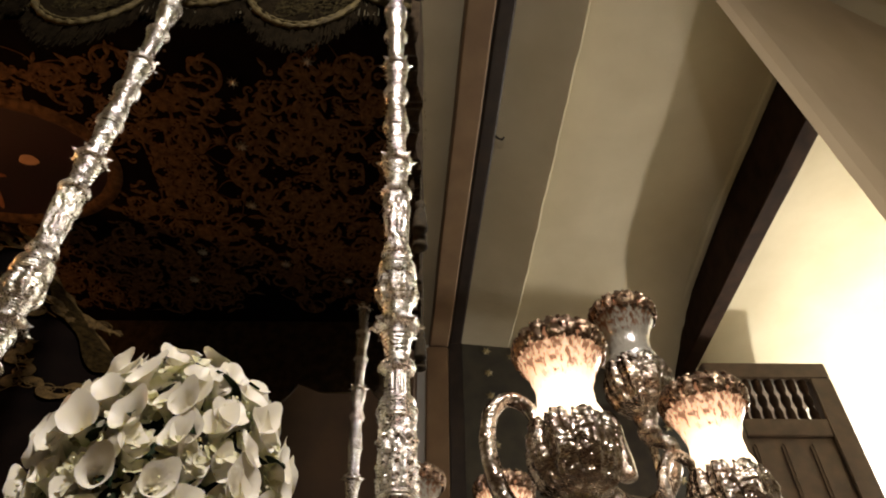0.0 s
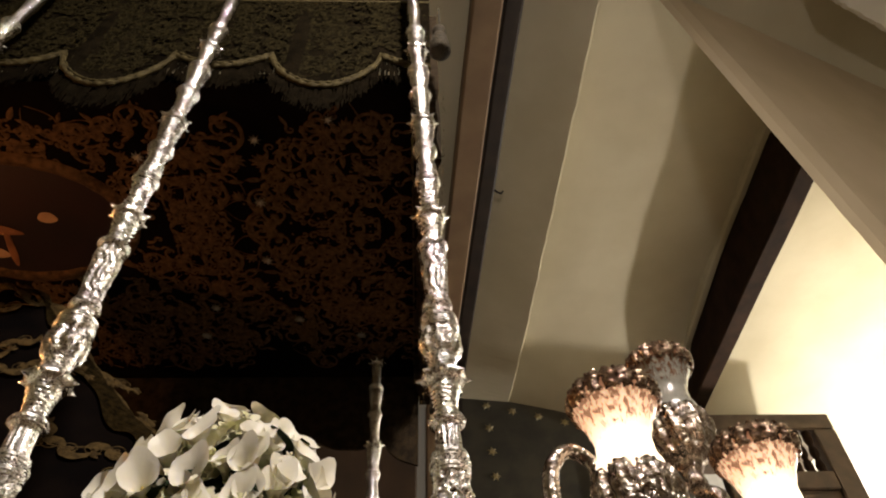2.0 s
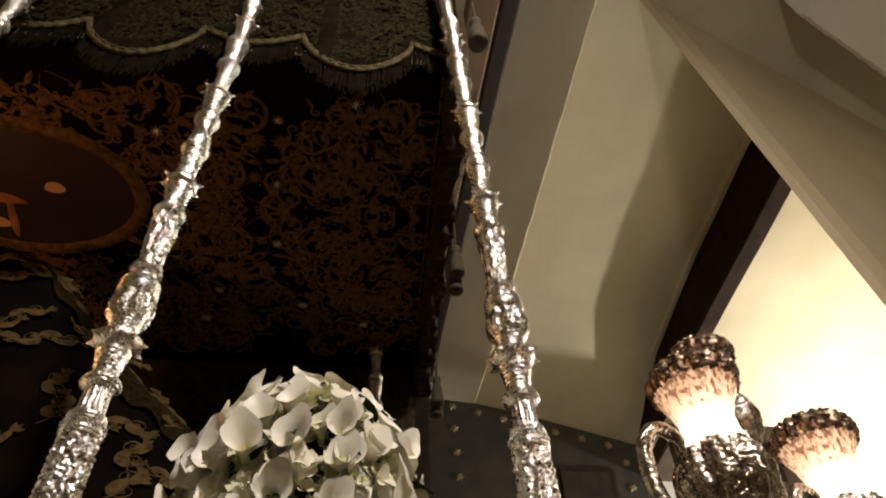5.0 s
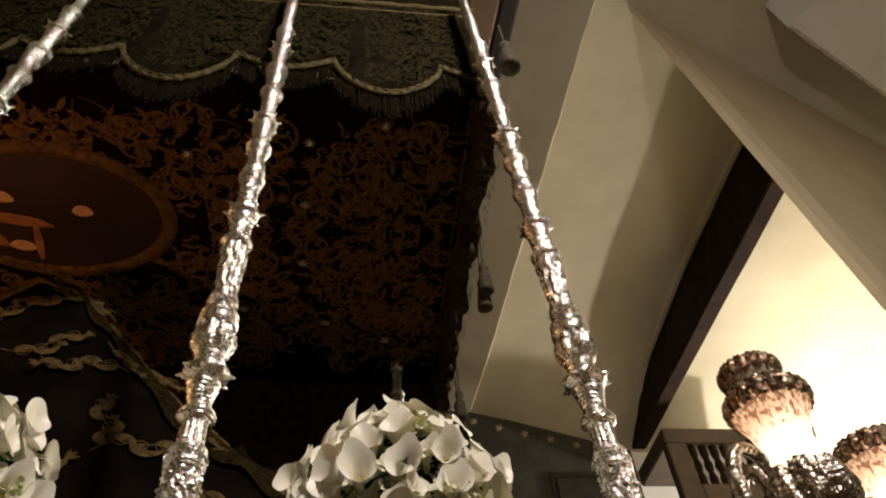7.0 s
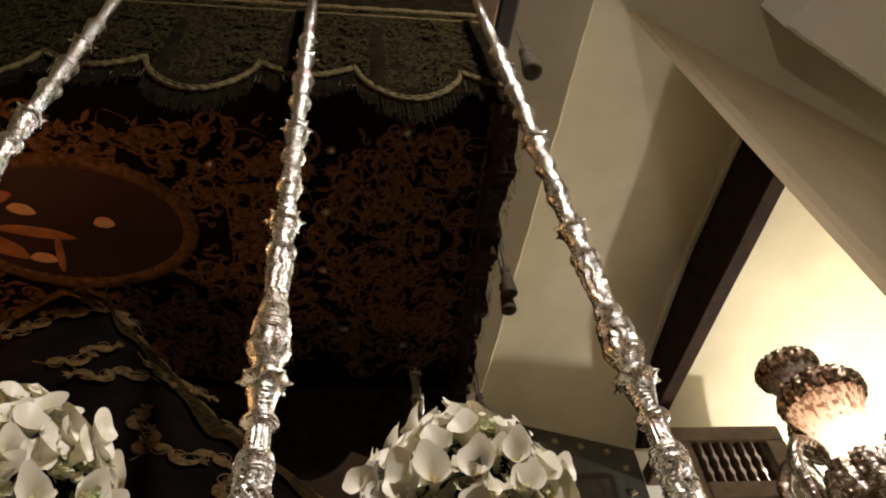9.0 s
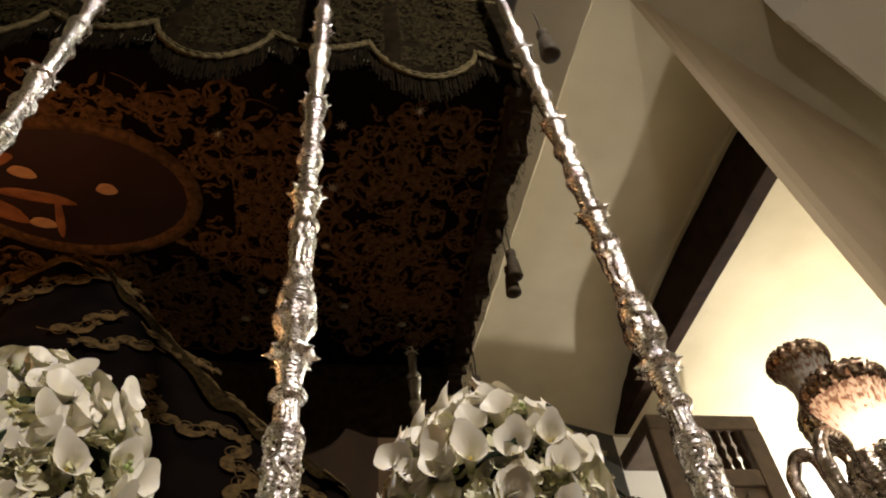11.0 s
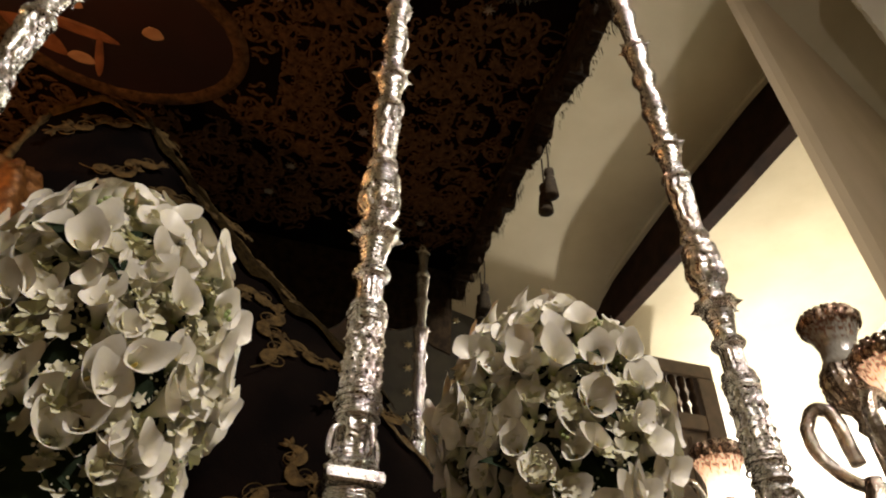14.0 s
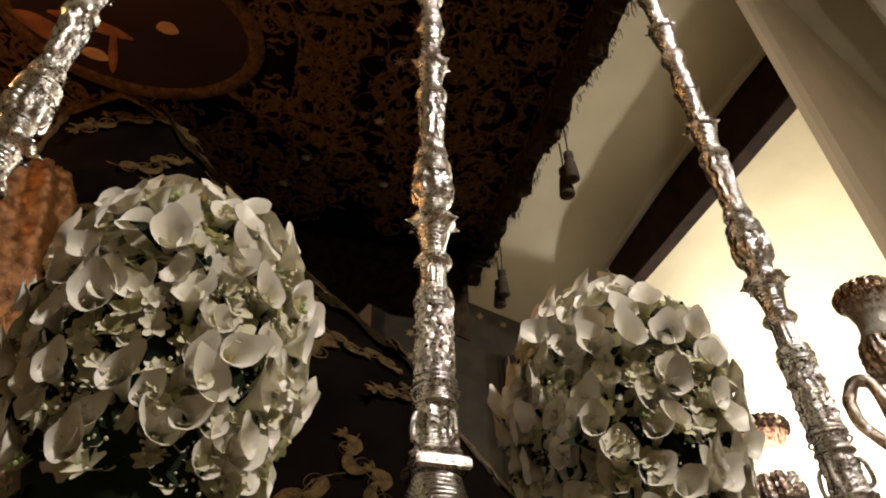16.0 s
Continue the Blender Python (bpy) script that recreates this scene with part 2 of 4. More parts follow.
def ribbon(points, width, height, bm):
    """A raised band along flat points; width is a function of 0..1."""
    rows = []
    for i, p in enumerate(points):
        a, b = points[max(i - 1, 0)], points[min(i + 1, len(points) - 1)]
        d = Vector((b[0] - a[0], b[1] - a[1]))
        d = d.normalized() if d.length else Vector((1, 0))
        s = Vector((-d.y, d.x)) * width(i / (len(points) - 1)) / 2
        rows.append([bm.verts.new((p[0] + s.x, p[1] + s.y, 0)), bm.verts.new((p[0], p[1], -height)), bm.verts.new((p[0] - s.x, p[1] - s.y, 0))])
    for p, q in zip(rows, rows[1:]):
        for k in (0, 1):
            bm.faces.new((p[k], q[k], q[k + 1], p[k + 1]))


def leaf_outline(x, y, angle, length, width, lobes=0):
    pts = []
    n = 7 if not lobes else 6 * lobes
    for side in (1, -1):
        for i in range(n + 1 if side == 1 else n):
            t = i / n if side == 1 else 1 - (i + 0.5) / n
            w = width / 2 * math.sin(math.pi * t ** 0.8) * (1 + (0.4 * math.sin(t * lobes * 2 * math.pi) if lobes else 0))
            px, py = t * length, side * w
            pts.append((x + px * math.cos(angle) - py * math.sin(angle), y + px * math.sin(angle) + py * math.cos(angle)))
    return pts


def scroll_points(x, y, angle, size, turns, hand):
    """A stem that leaves (x, y) and winds into a spiral."""
    pts = []
    n = int(22 * turns)
    for i in range(n + 1):
        t = i / n
        r = size * (1 - t) ** 0.85
        a = angle + hand * t * turns * 2 * math.pi
        pts.append((x + r * math.cos(a) - size * math.cos(angle), y + r * math.sin(a) - size * math.sin(angle)))
    return pts


def scroll_motif(seed, size=0.2, bold=1.0, fans=2):
    """A sprig of embroidery: two scrolls, lobed leaves, a flower, berries."""
    rng = random.Random(seed)
    bm = bmesh.new()
    h = 0.018 * size
    for hand in (1, -1):
        ang = rng.uniform(-0.5, 0.5) + (math.pi / 2) * hand
        ribbon(scroll_points(0, 0, ang + math.pi, size * rng.uniform(0.4, 0.58), rng.uniform(0.85, 1.35), hand), lambda t: bold * size * (0.085 - 0.05 * t), h, bm)
        ribbon(scroll_points(size * 0.3, hand * size * 0.3, ang + math.pi * 0.8, size * rng.uniform(0.2, 0.34), rng.uniform(0.8, 1.2), -hand), lambda t: bold * size * (0.065 - 0.035 * t), h, bm)
        stem = [(size * (0.9 * t), hand * size * (0.12 + 0.25 * math.sin(t * 3.4))) for t in [k / 12 for k in range(13)]]
        ribbon(stem, lambda t: size * (0.06 - 0.04 * t), h, bm)
        for k in range(6):
            a = hand * rng.uniform(0.1, 2.8)
            r = size * rng.uniform(0.2, 0.75)
            x, y, base = r * math.cos(a), r * math.sin(a), a + rng.uniform(-0.9, 0.9)
            l = size * rng.uniform(0.2, 0.36)
            if k < fans:
                for q in (-0.75, -0.38, 0.0, 0.38, 0.75):
                    outline_relief(leaf_outline(x, y, base + q, l * (1 - 0.35 * abs(q)) * bold ** 0.5, l * 0.24 * bold), h, bm)
            else:
                outline_relief(leaf_outline(x, y, base, l * bold ** 0.5, l * 0.3 * bold), h, bm)
                ribbon(scroll_points(x, y, base, l * 0.42, 1.1, hand), lambda t: bold * size * (0.06 - 0.03 * t), h, bm)
    for k in range(5):
        a = 2 * math.pi * k / 5 + 0.3
        outline_relief(leaf_outline(size * 0.04 * math.cos(a), size * 0.04 * math.sin(a), a, size * 0.16, size * 0.1), h, bm)
    for k in range(5):
        a, r = rng.uniform(0, 6.28), size * rng.uniform(0.5, 0.95)
        outline_relief([(r * math.cos(a) + size * 0.035 * math.cos(b), r * math.sin(a) + size * 0.035 * math.sin(b)) for b in [i * 1.047 for i in range(6)]], h, bm)
    return bm


def leaf_motif(seed, size):
    """A spray of broad curling leaves on a thin winding stem with small spiral tendrils."""
    rng = random.Random(seed)
    bm = bmesh.new()
    h = 0.02 * size
    stem = [(size * (1.7 * t - 0.85), size * 0.22 * math.sin(t * 6.0)) for t in [k / 20 for k in range(21)]]
    ribbon(stem, lambda t: size * 0.022, h, bm)
    for k in range(4):
        x, y = stem[3 + 4 * k]
        side = 1 if k % 2 else -1
        base = side * rng.uniform(0.5, 1.3)
        length = size * rng.uniform(0.4, 0.6)
        curl = [(x + length * t * math.cos(base - side * 1.1 * t * t), y + length * t * math.sin(base - side * 1.1 * t * t)) for t in [q / 14 for q in range(15)]]
        ribbon(curl, lambda t: size * 0.22 * math.sin(math.pi * min(1.0, 0.06 + 0.94 * t ** 0.8)) * (1 + 0.05 * math.sin(t * 26)), h, bm)
        ribbon(scroll_points(x, y, base + 2.2 * side, size * 0.16, 1.6, side), lambda t: size * 0.012, h, bm)
        for q in range(3):
            outline_relief(leaf_outline(curl[-3][0], curl[-3][1], base - side * 1.2 + (q - 1) * 0.7, size * 0.2, size * 0.09), h, bm)
    return bm


def star_outline(r, points=8, inner=0.38):
    return [((r if i % 2 == 0 else r * inner) * math.cos(math.pi * i / points), (r if i % 2 == 0 else r * inner) * math.sin(math.pi * i / points)) for i in range(2 * points)]


# ---- the room ----
CEIL, BACK = 7.5, 8.0


def droop(x, y):
    """The old ceiling sags towards the end wall, more on the beam side."""
    return (0.05 + 0.25 * min(2.6, max(0.0, x - 0.8))) * max(0.0, (y - 5.6) / 2.4) ** 2


tagged(part("floor", boxed(-6.2, 7.8, -3.4, 8.3, -0.15, 0.0), stone_floor), "worn brown tile floor of the hall", "floor", kind="structure")
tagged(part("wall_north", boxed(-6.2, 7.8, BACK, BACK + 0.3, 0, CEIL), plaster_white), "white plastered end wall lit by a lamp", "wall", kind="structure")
tagged(part("wall_south", boxed(-6.2, 7.8, -3.4, -3.1, 0, CEIL), plaster), "cream plastered wall", "wall", kind="structure")
tagged(part("wall_west", boxed(-6.2, -5.9, -3.1, BACK, 0, CEIL), plaster), "cream plastered wall", "wall", kind="structure")
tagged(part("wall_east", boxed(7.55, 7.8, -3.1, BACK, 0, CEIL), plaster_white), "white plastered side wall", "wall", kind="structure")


def ceiling_sheet():
    """Plaster ceiling, slightly uneven, with ragged lumps along the dark beam."""
    bm = bmesh.new()
    nx, ny = 70, 60
    grid = []
    for j in range(ny + 1):
        row = []
        for i in range(nx + 1):
            x, y = -6.2 + 14 * i / nx, -3.4 + 11.7 * j / ny
            z = CEIL - droop(x, y) + 0.02 * noise.noise((x * 0.9, y * 0.9, 0)) + 0.006 * noise.noise((x * 4, y * 4, 2))
            row.append(bm.verts.new((x, y, z)))
        grid.append(row)
    for j in range(ny):
        for i in range(nx):
            bm.faces.new((grid[j][i], grid[j + 1][i], grid[j + 1][i + 1], grid[j][i + 1]))
    box(bm, -6.2, 7.8, -3.4, 8.3, CEIL + 0.05, CEIL + 0.3)
    return bm


tagged(part("ceiling", ceiling_sheet(), plaster, smooth=True), "uneven cream plaster ceiling", "ceiling", kind="structure")


def timber(x0, x1, y0, y1, z0, z1, wobble, drift=0.0, sag=0.0, steps=40, ragged=0.0):
    """A hewn beam along y with wandering edges."""
    bm = bmesh.new()
    rows = []
    for i in range(steps + 1):
        t = i / steps
        y = y0 + (y1 - y0) * t
        dx = drift * (t - 0.5) + wobble * noise.noise((y * 0.8, x0, 1))
        low = z0 + sag * max(0.0, (y - 4.5) / 4.5) ** 1.5 + wobble * noise.noise((y * 1.1, x0, 5))
        r = ragged * abs(noise.noise((y * 5, x0, 9)))
        b = 0.02
        pts = ((x0 + dx - r, z1), (x0 + dx, low + b), (x0 + dx + b, low), (x1 + dx - b, low), (x1 + dx, low + b), (x1 + dx + r, z1))
        rows.append([bm.verts.new((px, y, pz)) for px, pz in pts])
    for p, q in zip(rows, rows[1:]):
        for k in range(6):
            m = (k + 1) % 6
            bm.faces.new((p[k], p[m], q[m], q[k]))
    bm.faces.new(rows[0])
    bm.faces.new(rows[-1][::-1])
    return bm


beam = thing("ceiling_beam", (0, 0, 0), "dark stained timber beam under the plaster ceiling", "beam", "ceiling beams")
part("timber", timber(3.37, 3.58, 3.1, 7.96, 6.82, CEIL + 0.02, 0.016, -0.06, ragged=0.04), dark_wood, beam)
part("plaster_edge", timber(3.27, 3.36, 3.1, 7.96, CEIL - 0.05, CEIL + 0.02, 0.03, -0.06, -0.4, 160, 0.05), plaster, beam, "lumpy plaster along the beam")
rib = thing("ceiling_rib", (0, 0, 0), "tan wooden rib with a black edge along the ceiling", "beam", "ceiling beams")
part("tan_board", timber(0.365, 0.625, -3.05, 7.9, CEIL - 0.22, CEIL + 0.02, 0.01, -0.63), tan_wood, rib)
part("black_board", timber(0.645, 0.805, -3.05, 7.9, CEIL - 0.16, CEIL + 0.02, 0.01, -0.63), black_wood, rib)
part("hook", tube([(0.69, 4.35, CEIL - 0.06), (0.73, 4.35, CEIL - 0.13), (0.77, 4.35, CEIL - 0.15), (0.79, 4.35, CEIL - 0.11)], 0.012), black_wood, rib, "small black iron hook")


def plaster_strip():
    """A plaster band, its slope added to shade it darker; falls towards the lamp side and ends in a worn arris."""
    bm = bmesh.new()
    rows = []
    for i in range(121):
        y = -3.05 + 11.0 * i / 120
        w = 0.012 * noise.noise((y * 3, 0, 7)) + 0.008 * noise.noise((y * 9, 0, 3))
        x1 = 1.39 - 0.048 * (y - 3) + w
        d = 0.25 * min(1.0, max(0.0, (7.9 - y) / 1.6)) ** 0.6 + droop(x1, y)
        x0 = 0.74 - 0.0576 * (y - 2.43)
        q = ((x0, CEIL + 0.01), (x0 + 0.08, CEIL - 0.02 - droop(x0, y)), (x1 - 0.02, CEIL - d + w * 0.4), (x1, CEIL - d * 0.95 + w * 0.4), (x1 + 0.03, CEIL + 0.03))
        rows.append([bm.verts.new((a, y, b)) for a, b in q])
    for p, q in zip(rows, rows[1:]):
        for k in range(5):
            m = (k + 1) % 5
            bm.faces.new((p[k], p[m], q[m], q[k]))
    bm.faces.new(rows[0])
    bm.faces.new(rows[-1][::-1])
    bmesh.ops.recalc_face_normals(bm, faces=bm.faces)
    return bm


tagged(part("plaster_strip", plaster_strip(), plaster), "cream plaster band along the ceiling, slope added to darken it", "ceiling trim", kind="structure")
pil = thing("pilaster", (0, 0, 0), "tan wooden pilaster with a black edge on the end wall", "pilaster")
part("tan_board", boxed(0.02, 0.31, 7.75, BACK, 0, CEIL - 0.24, bevel=0.02), tan_wood, pil)
part("black_board", boxed(0.32, 0.5, 7.8, BACK, 0, CEIL - 0.05, bevel=0.01), black_wood, pil)
tagged(part("partition", boxed(-5.9, -0.1, 5.9, 7.95, 0, CEIL - 0.06), partition_wood), "plain brown wood partition beside the end wall", "partition", kind="structure")


def leaning_pillar():
    """A plastered pillar that leans out as it rises, its near corner chamfered."""
    s, f = Vector((0.93, 0.37, 0)), Vector((0.37, -0.93, 0))
    bm = bmesh.new()
    rows = []
    n = 90
    for i in range(n + 1):
        z = 7.5 * i / n
        p = Vector((2.87 - 0.137 * z, 2.6 - 0.047 * z, z)) + s * (0.014 * noise.noise((z * 1.4, 0, 0)) + 0.006 * noise.noise((z * 6, 0, 2)))
        w = 0.012 * noise.noise((z * 2.2, 3, 0))
        q = [p, p + s * 0.05 + f * 0.035, p + s * (0.17 + w) + f * 0.06, p + s * (0.2 + w) + f * 0.03, p + s * 4.3 + f * 0.03, p + s * 4.3 - f * 0.5]
        rows.append([bm.verts.new(v) for v in q])
    for p, q in zip(rows, rows[1:]):
        for k in range(6):
            m = (k + 1) % 6
            bm.faces.new((p[k], q[k], q[m], p[m]))
    bm.faces.new(rows[0])
    bm.faces.new(rows[-1][::-1])
    bmesh.ops.recalc_face_normals(bm, faces=bm.faces)
    return bm


def rough_block():
    """A white plaster block beside the slanted beam, its edge chipped."""
    a, d = Vector((3.03, 2.1, 7.0)), Vector((0.9, 0.42, 0)).normalized()
    s = Vector((d.y, -d.x, 0))
    bm = bmesh.new()
    rows = []
    for i in range(81):
        w = 0.012 * noise.noise((i * 0.9, 0, 4)) + 0.01 * noise.noise((i * 2.7, 0, 1))
        p = a + d * (3.4 * i / 80) + s * w
        rows.append([bm.verts.new(v) for v in (p + Vector((0, 0, 0.5)), p + Vector((0, 0, 0.03)), p + s * 0.03, p + s * 1.8, p + s * 1.8 + Vector((0, 0, 0.5)))])
    for p, q in zip(rows, rows[1:]):
        for k in range(5):
            m = (k + 1) % 5
            bm.faces.new((p[k], p[m], q[m], q[k]))
    bm.faces.new(rows[0])
    bm.faces.new(rows[-1][::-1])
    bmesh.ops.recalc_face_normals(bm, faces=bm.faces)
    return bm


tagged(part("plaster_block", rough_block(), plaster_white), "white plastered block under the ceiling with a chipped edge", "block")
tagged(part("leaning_pillar", leaning_pillar(), plaster_tan), "wide tan plastered pillar with a chamfered worn corner", "pillar")

# star-bordered dark hanging on the end wall
hang = thing("wall_hanging", (0, 0, 0), "dark wall hanging bordered with small gold stars", "wall hanging")
bm = bmesh.new()
corners = [(0.51, 4.0), (3.3, 4.0), (3.3, 6.78), (2.2, 7.1), (1.3, 7.36), (0.51, 7.47)]
front = [bm.verts.new((x, BACK - 0.07, z)) for x, z in corners]
rear = [bm.verts.new((x, BACK - 0.004, z)) for x, z in corners]
bm.faces.new(front)
bm.faces.new(rear[::-1])
for k in range(6):
    bm.faces.new((front[k], rear[k], rear[(k + 1) % 6], front[(k + 1) % 6]))
bmesh.ops.recalc_face_normals(bm, faces=bm.faces)
part("cloth", bm, panel_green, hang)
part("picture", boxed(2.16, 2.84, BACK - 0.12, BACK - 0.07, 4.4, 6.36, bevel=0.02), panel_inner, hang, "dark framed picture")
part("frame", boxed(2.1, 2.9, BACK - 0.1, BACK - 0.072, 4.3, 6.42, bevel=0.02), black_wood, hang)
bm = bmesh.new()
outline_relief(star_outline(0.07, 6, 0.45), 0.012, bm)
star_mesh = mesh_of(bm, "gold_star", gold_star)
flat = Matrix.Rotation(radians(90), 4, "X").inverted()
spots = [(0.84 + 0.015 * k, 7.3 - 0.353 * k) for k in range(8)] + [(0.84 + 0.345 * k, 7.3 - 0.09 * k) for k in range(1, 7)] + [(3.1, 6.5 - 0.353 * k) for k in range(6)]
for k, (x, z) in enumerate(spots):
    share("gold_star", star_mesh, hang, Matrix.Translation((x, BACK - 0.076, z)) @ flat @ Matrix.Rotation(k * 0.7, 4, "Z"))

# door with a baluster grille
door = thing("door_1", (0, 0, 0), "tall brown panelled door with a baluster grille on top", "door", kind="structure")
DX0, DX1, DY, DZ = 3.34, 4.84, 7.0, 6.5
part("lintel", boxed(DX0, DX1, DY, BACK, DZ - 0.22, DZ, bevel=0.015), brown_door, door)
for x0, x1 in ((DX0, DX0 + 0.26), (DX1 - 0.26, DX1)):
    part("stile", boxed(x0, x1, DY, DY + 0.14, 0, DZ - 0.22, bevel=0.012), brown_door, door)
part("rail", boxed(DX0 + 0.26, DX1 - 0.26, DY, DY + 0.14, DZ - 0.98, DZ - 0.76, bevel=0.012), brown_door, door)
prof = []
for i in range(25):
    t = i / 24
    prof.append((t * 0.54, 0.03 + 0.022 * abs(math.sin(t * math.pi * 3)) + (0.015 if t < 0.06 or t > 0.94 else 0)))
bal = mesh_of(lathe(prof, 12), "baluster", dark_wood, True)
for k in range(7):
    share("baluster", bal, door, Matrix.Translation((DX0 + 0.34 + k * 0.137, DY + 0.07, DZ - 0.76)))
for k in range(3):
    x = DX0 + 0.27 + k * 0.32
    part("door_panel", boxed(x + 0.03, x + 0.29, DY + 0.02, DY + 0.06, 3.6, DZ - 1.06, bevel=0.03), brown_door, door)
part("door_board", boxed(DX0 + 0.26, DX1 - 0.26, DY + 0.05, DY + 0.1, 0, DZ - 0.98), brown_door, door)

# ---- processional float: base ----
base = thing("float_base", (0, 0, 0), "processional float with a silver skirting and dark velvet skirts", "float")
part("platform", boxed(-3.9, 0.75, 0.84, 3.16, 1.28, 1.44, bevel=0.02), silver_aged, base)
part("skirt", boxed(-3.85, 0.7, 0.88, 3.12, 0.02, 1.28), velvet, base)

# ---- silver canopy poles ----
def ornament(amount, count, pitch):
    def wave(a, z):
        s = math.sin(count * a + 2.2 * math.sin(z * pitch)) * math.sin(z * pitch * 1.7 + 2 * math.sin(3 * a))
        return 0.7 * amount * (s + 0.5 * math.sin(2 * count * a + z * pitch * 2.3)) + 0.0006 * math.sin(z * 900)
    return wave


def chased(amount, freq, count=0):
    """Irregular hammered relief, with count ribs round the axis."""
    def wave(a, z):
        p = (math.cos(a) * 0.04 * freq, math.sin(a) * 0.04 * freq, z * freq)
        n = noise.noise(p) + 0.6 * noise.noise((p[0] * 2.1 + 5, p[1] * 2.1, p[2] * 2.1))
        return 0.8 * amount * (n + (1.3 * math.sin(count * a + 4 * noise.noise((0, 0, z * 40))) if count else 0)) + 0.0002 * math.sin(z * 800)
    return wave


def dense(rows, step=0.0028, sharp=0.0):
    out = []
    for (z0, r0), (z1, r1) in zip(rows, rows[1:]):
        n = max(1, int(abs(z1 - z0) / step))
        for i in range(n):
            t = i / n
            k = sharp * t + (1 - sharp) * (0.5 - 0.5 * math.cos(math.pi * t))
            out.append((z0 + (z1 - z0) * t, r0 + (r1 - r0) * k))
    out.append(rows[-1])
    return out


def beads(bm, z, r, n, size):
    for i in range(n):
        a = 2 * math.pi * i / n
        g = bmesh.ops.create_icosphere(bm, subdivisions=1, radius=size)
        bmesh.ops.translate(bm, verts=g["verts"], vec=(r * math.cos(a), r * math.sin(a), z))


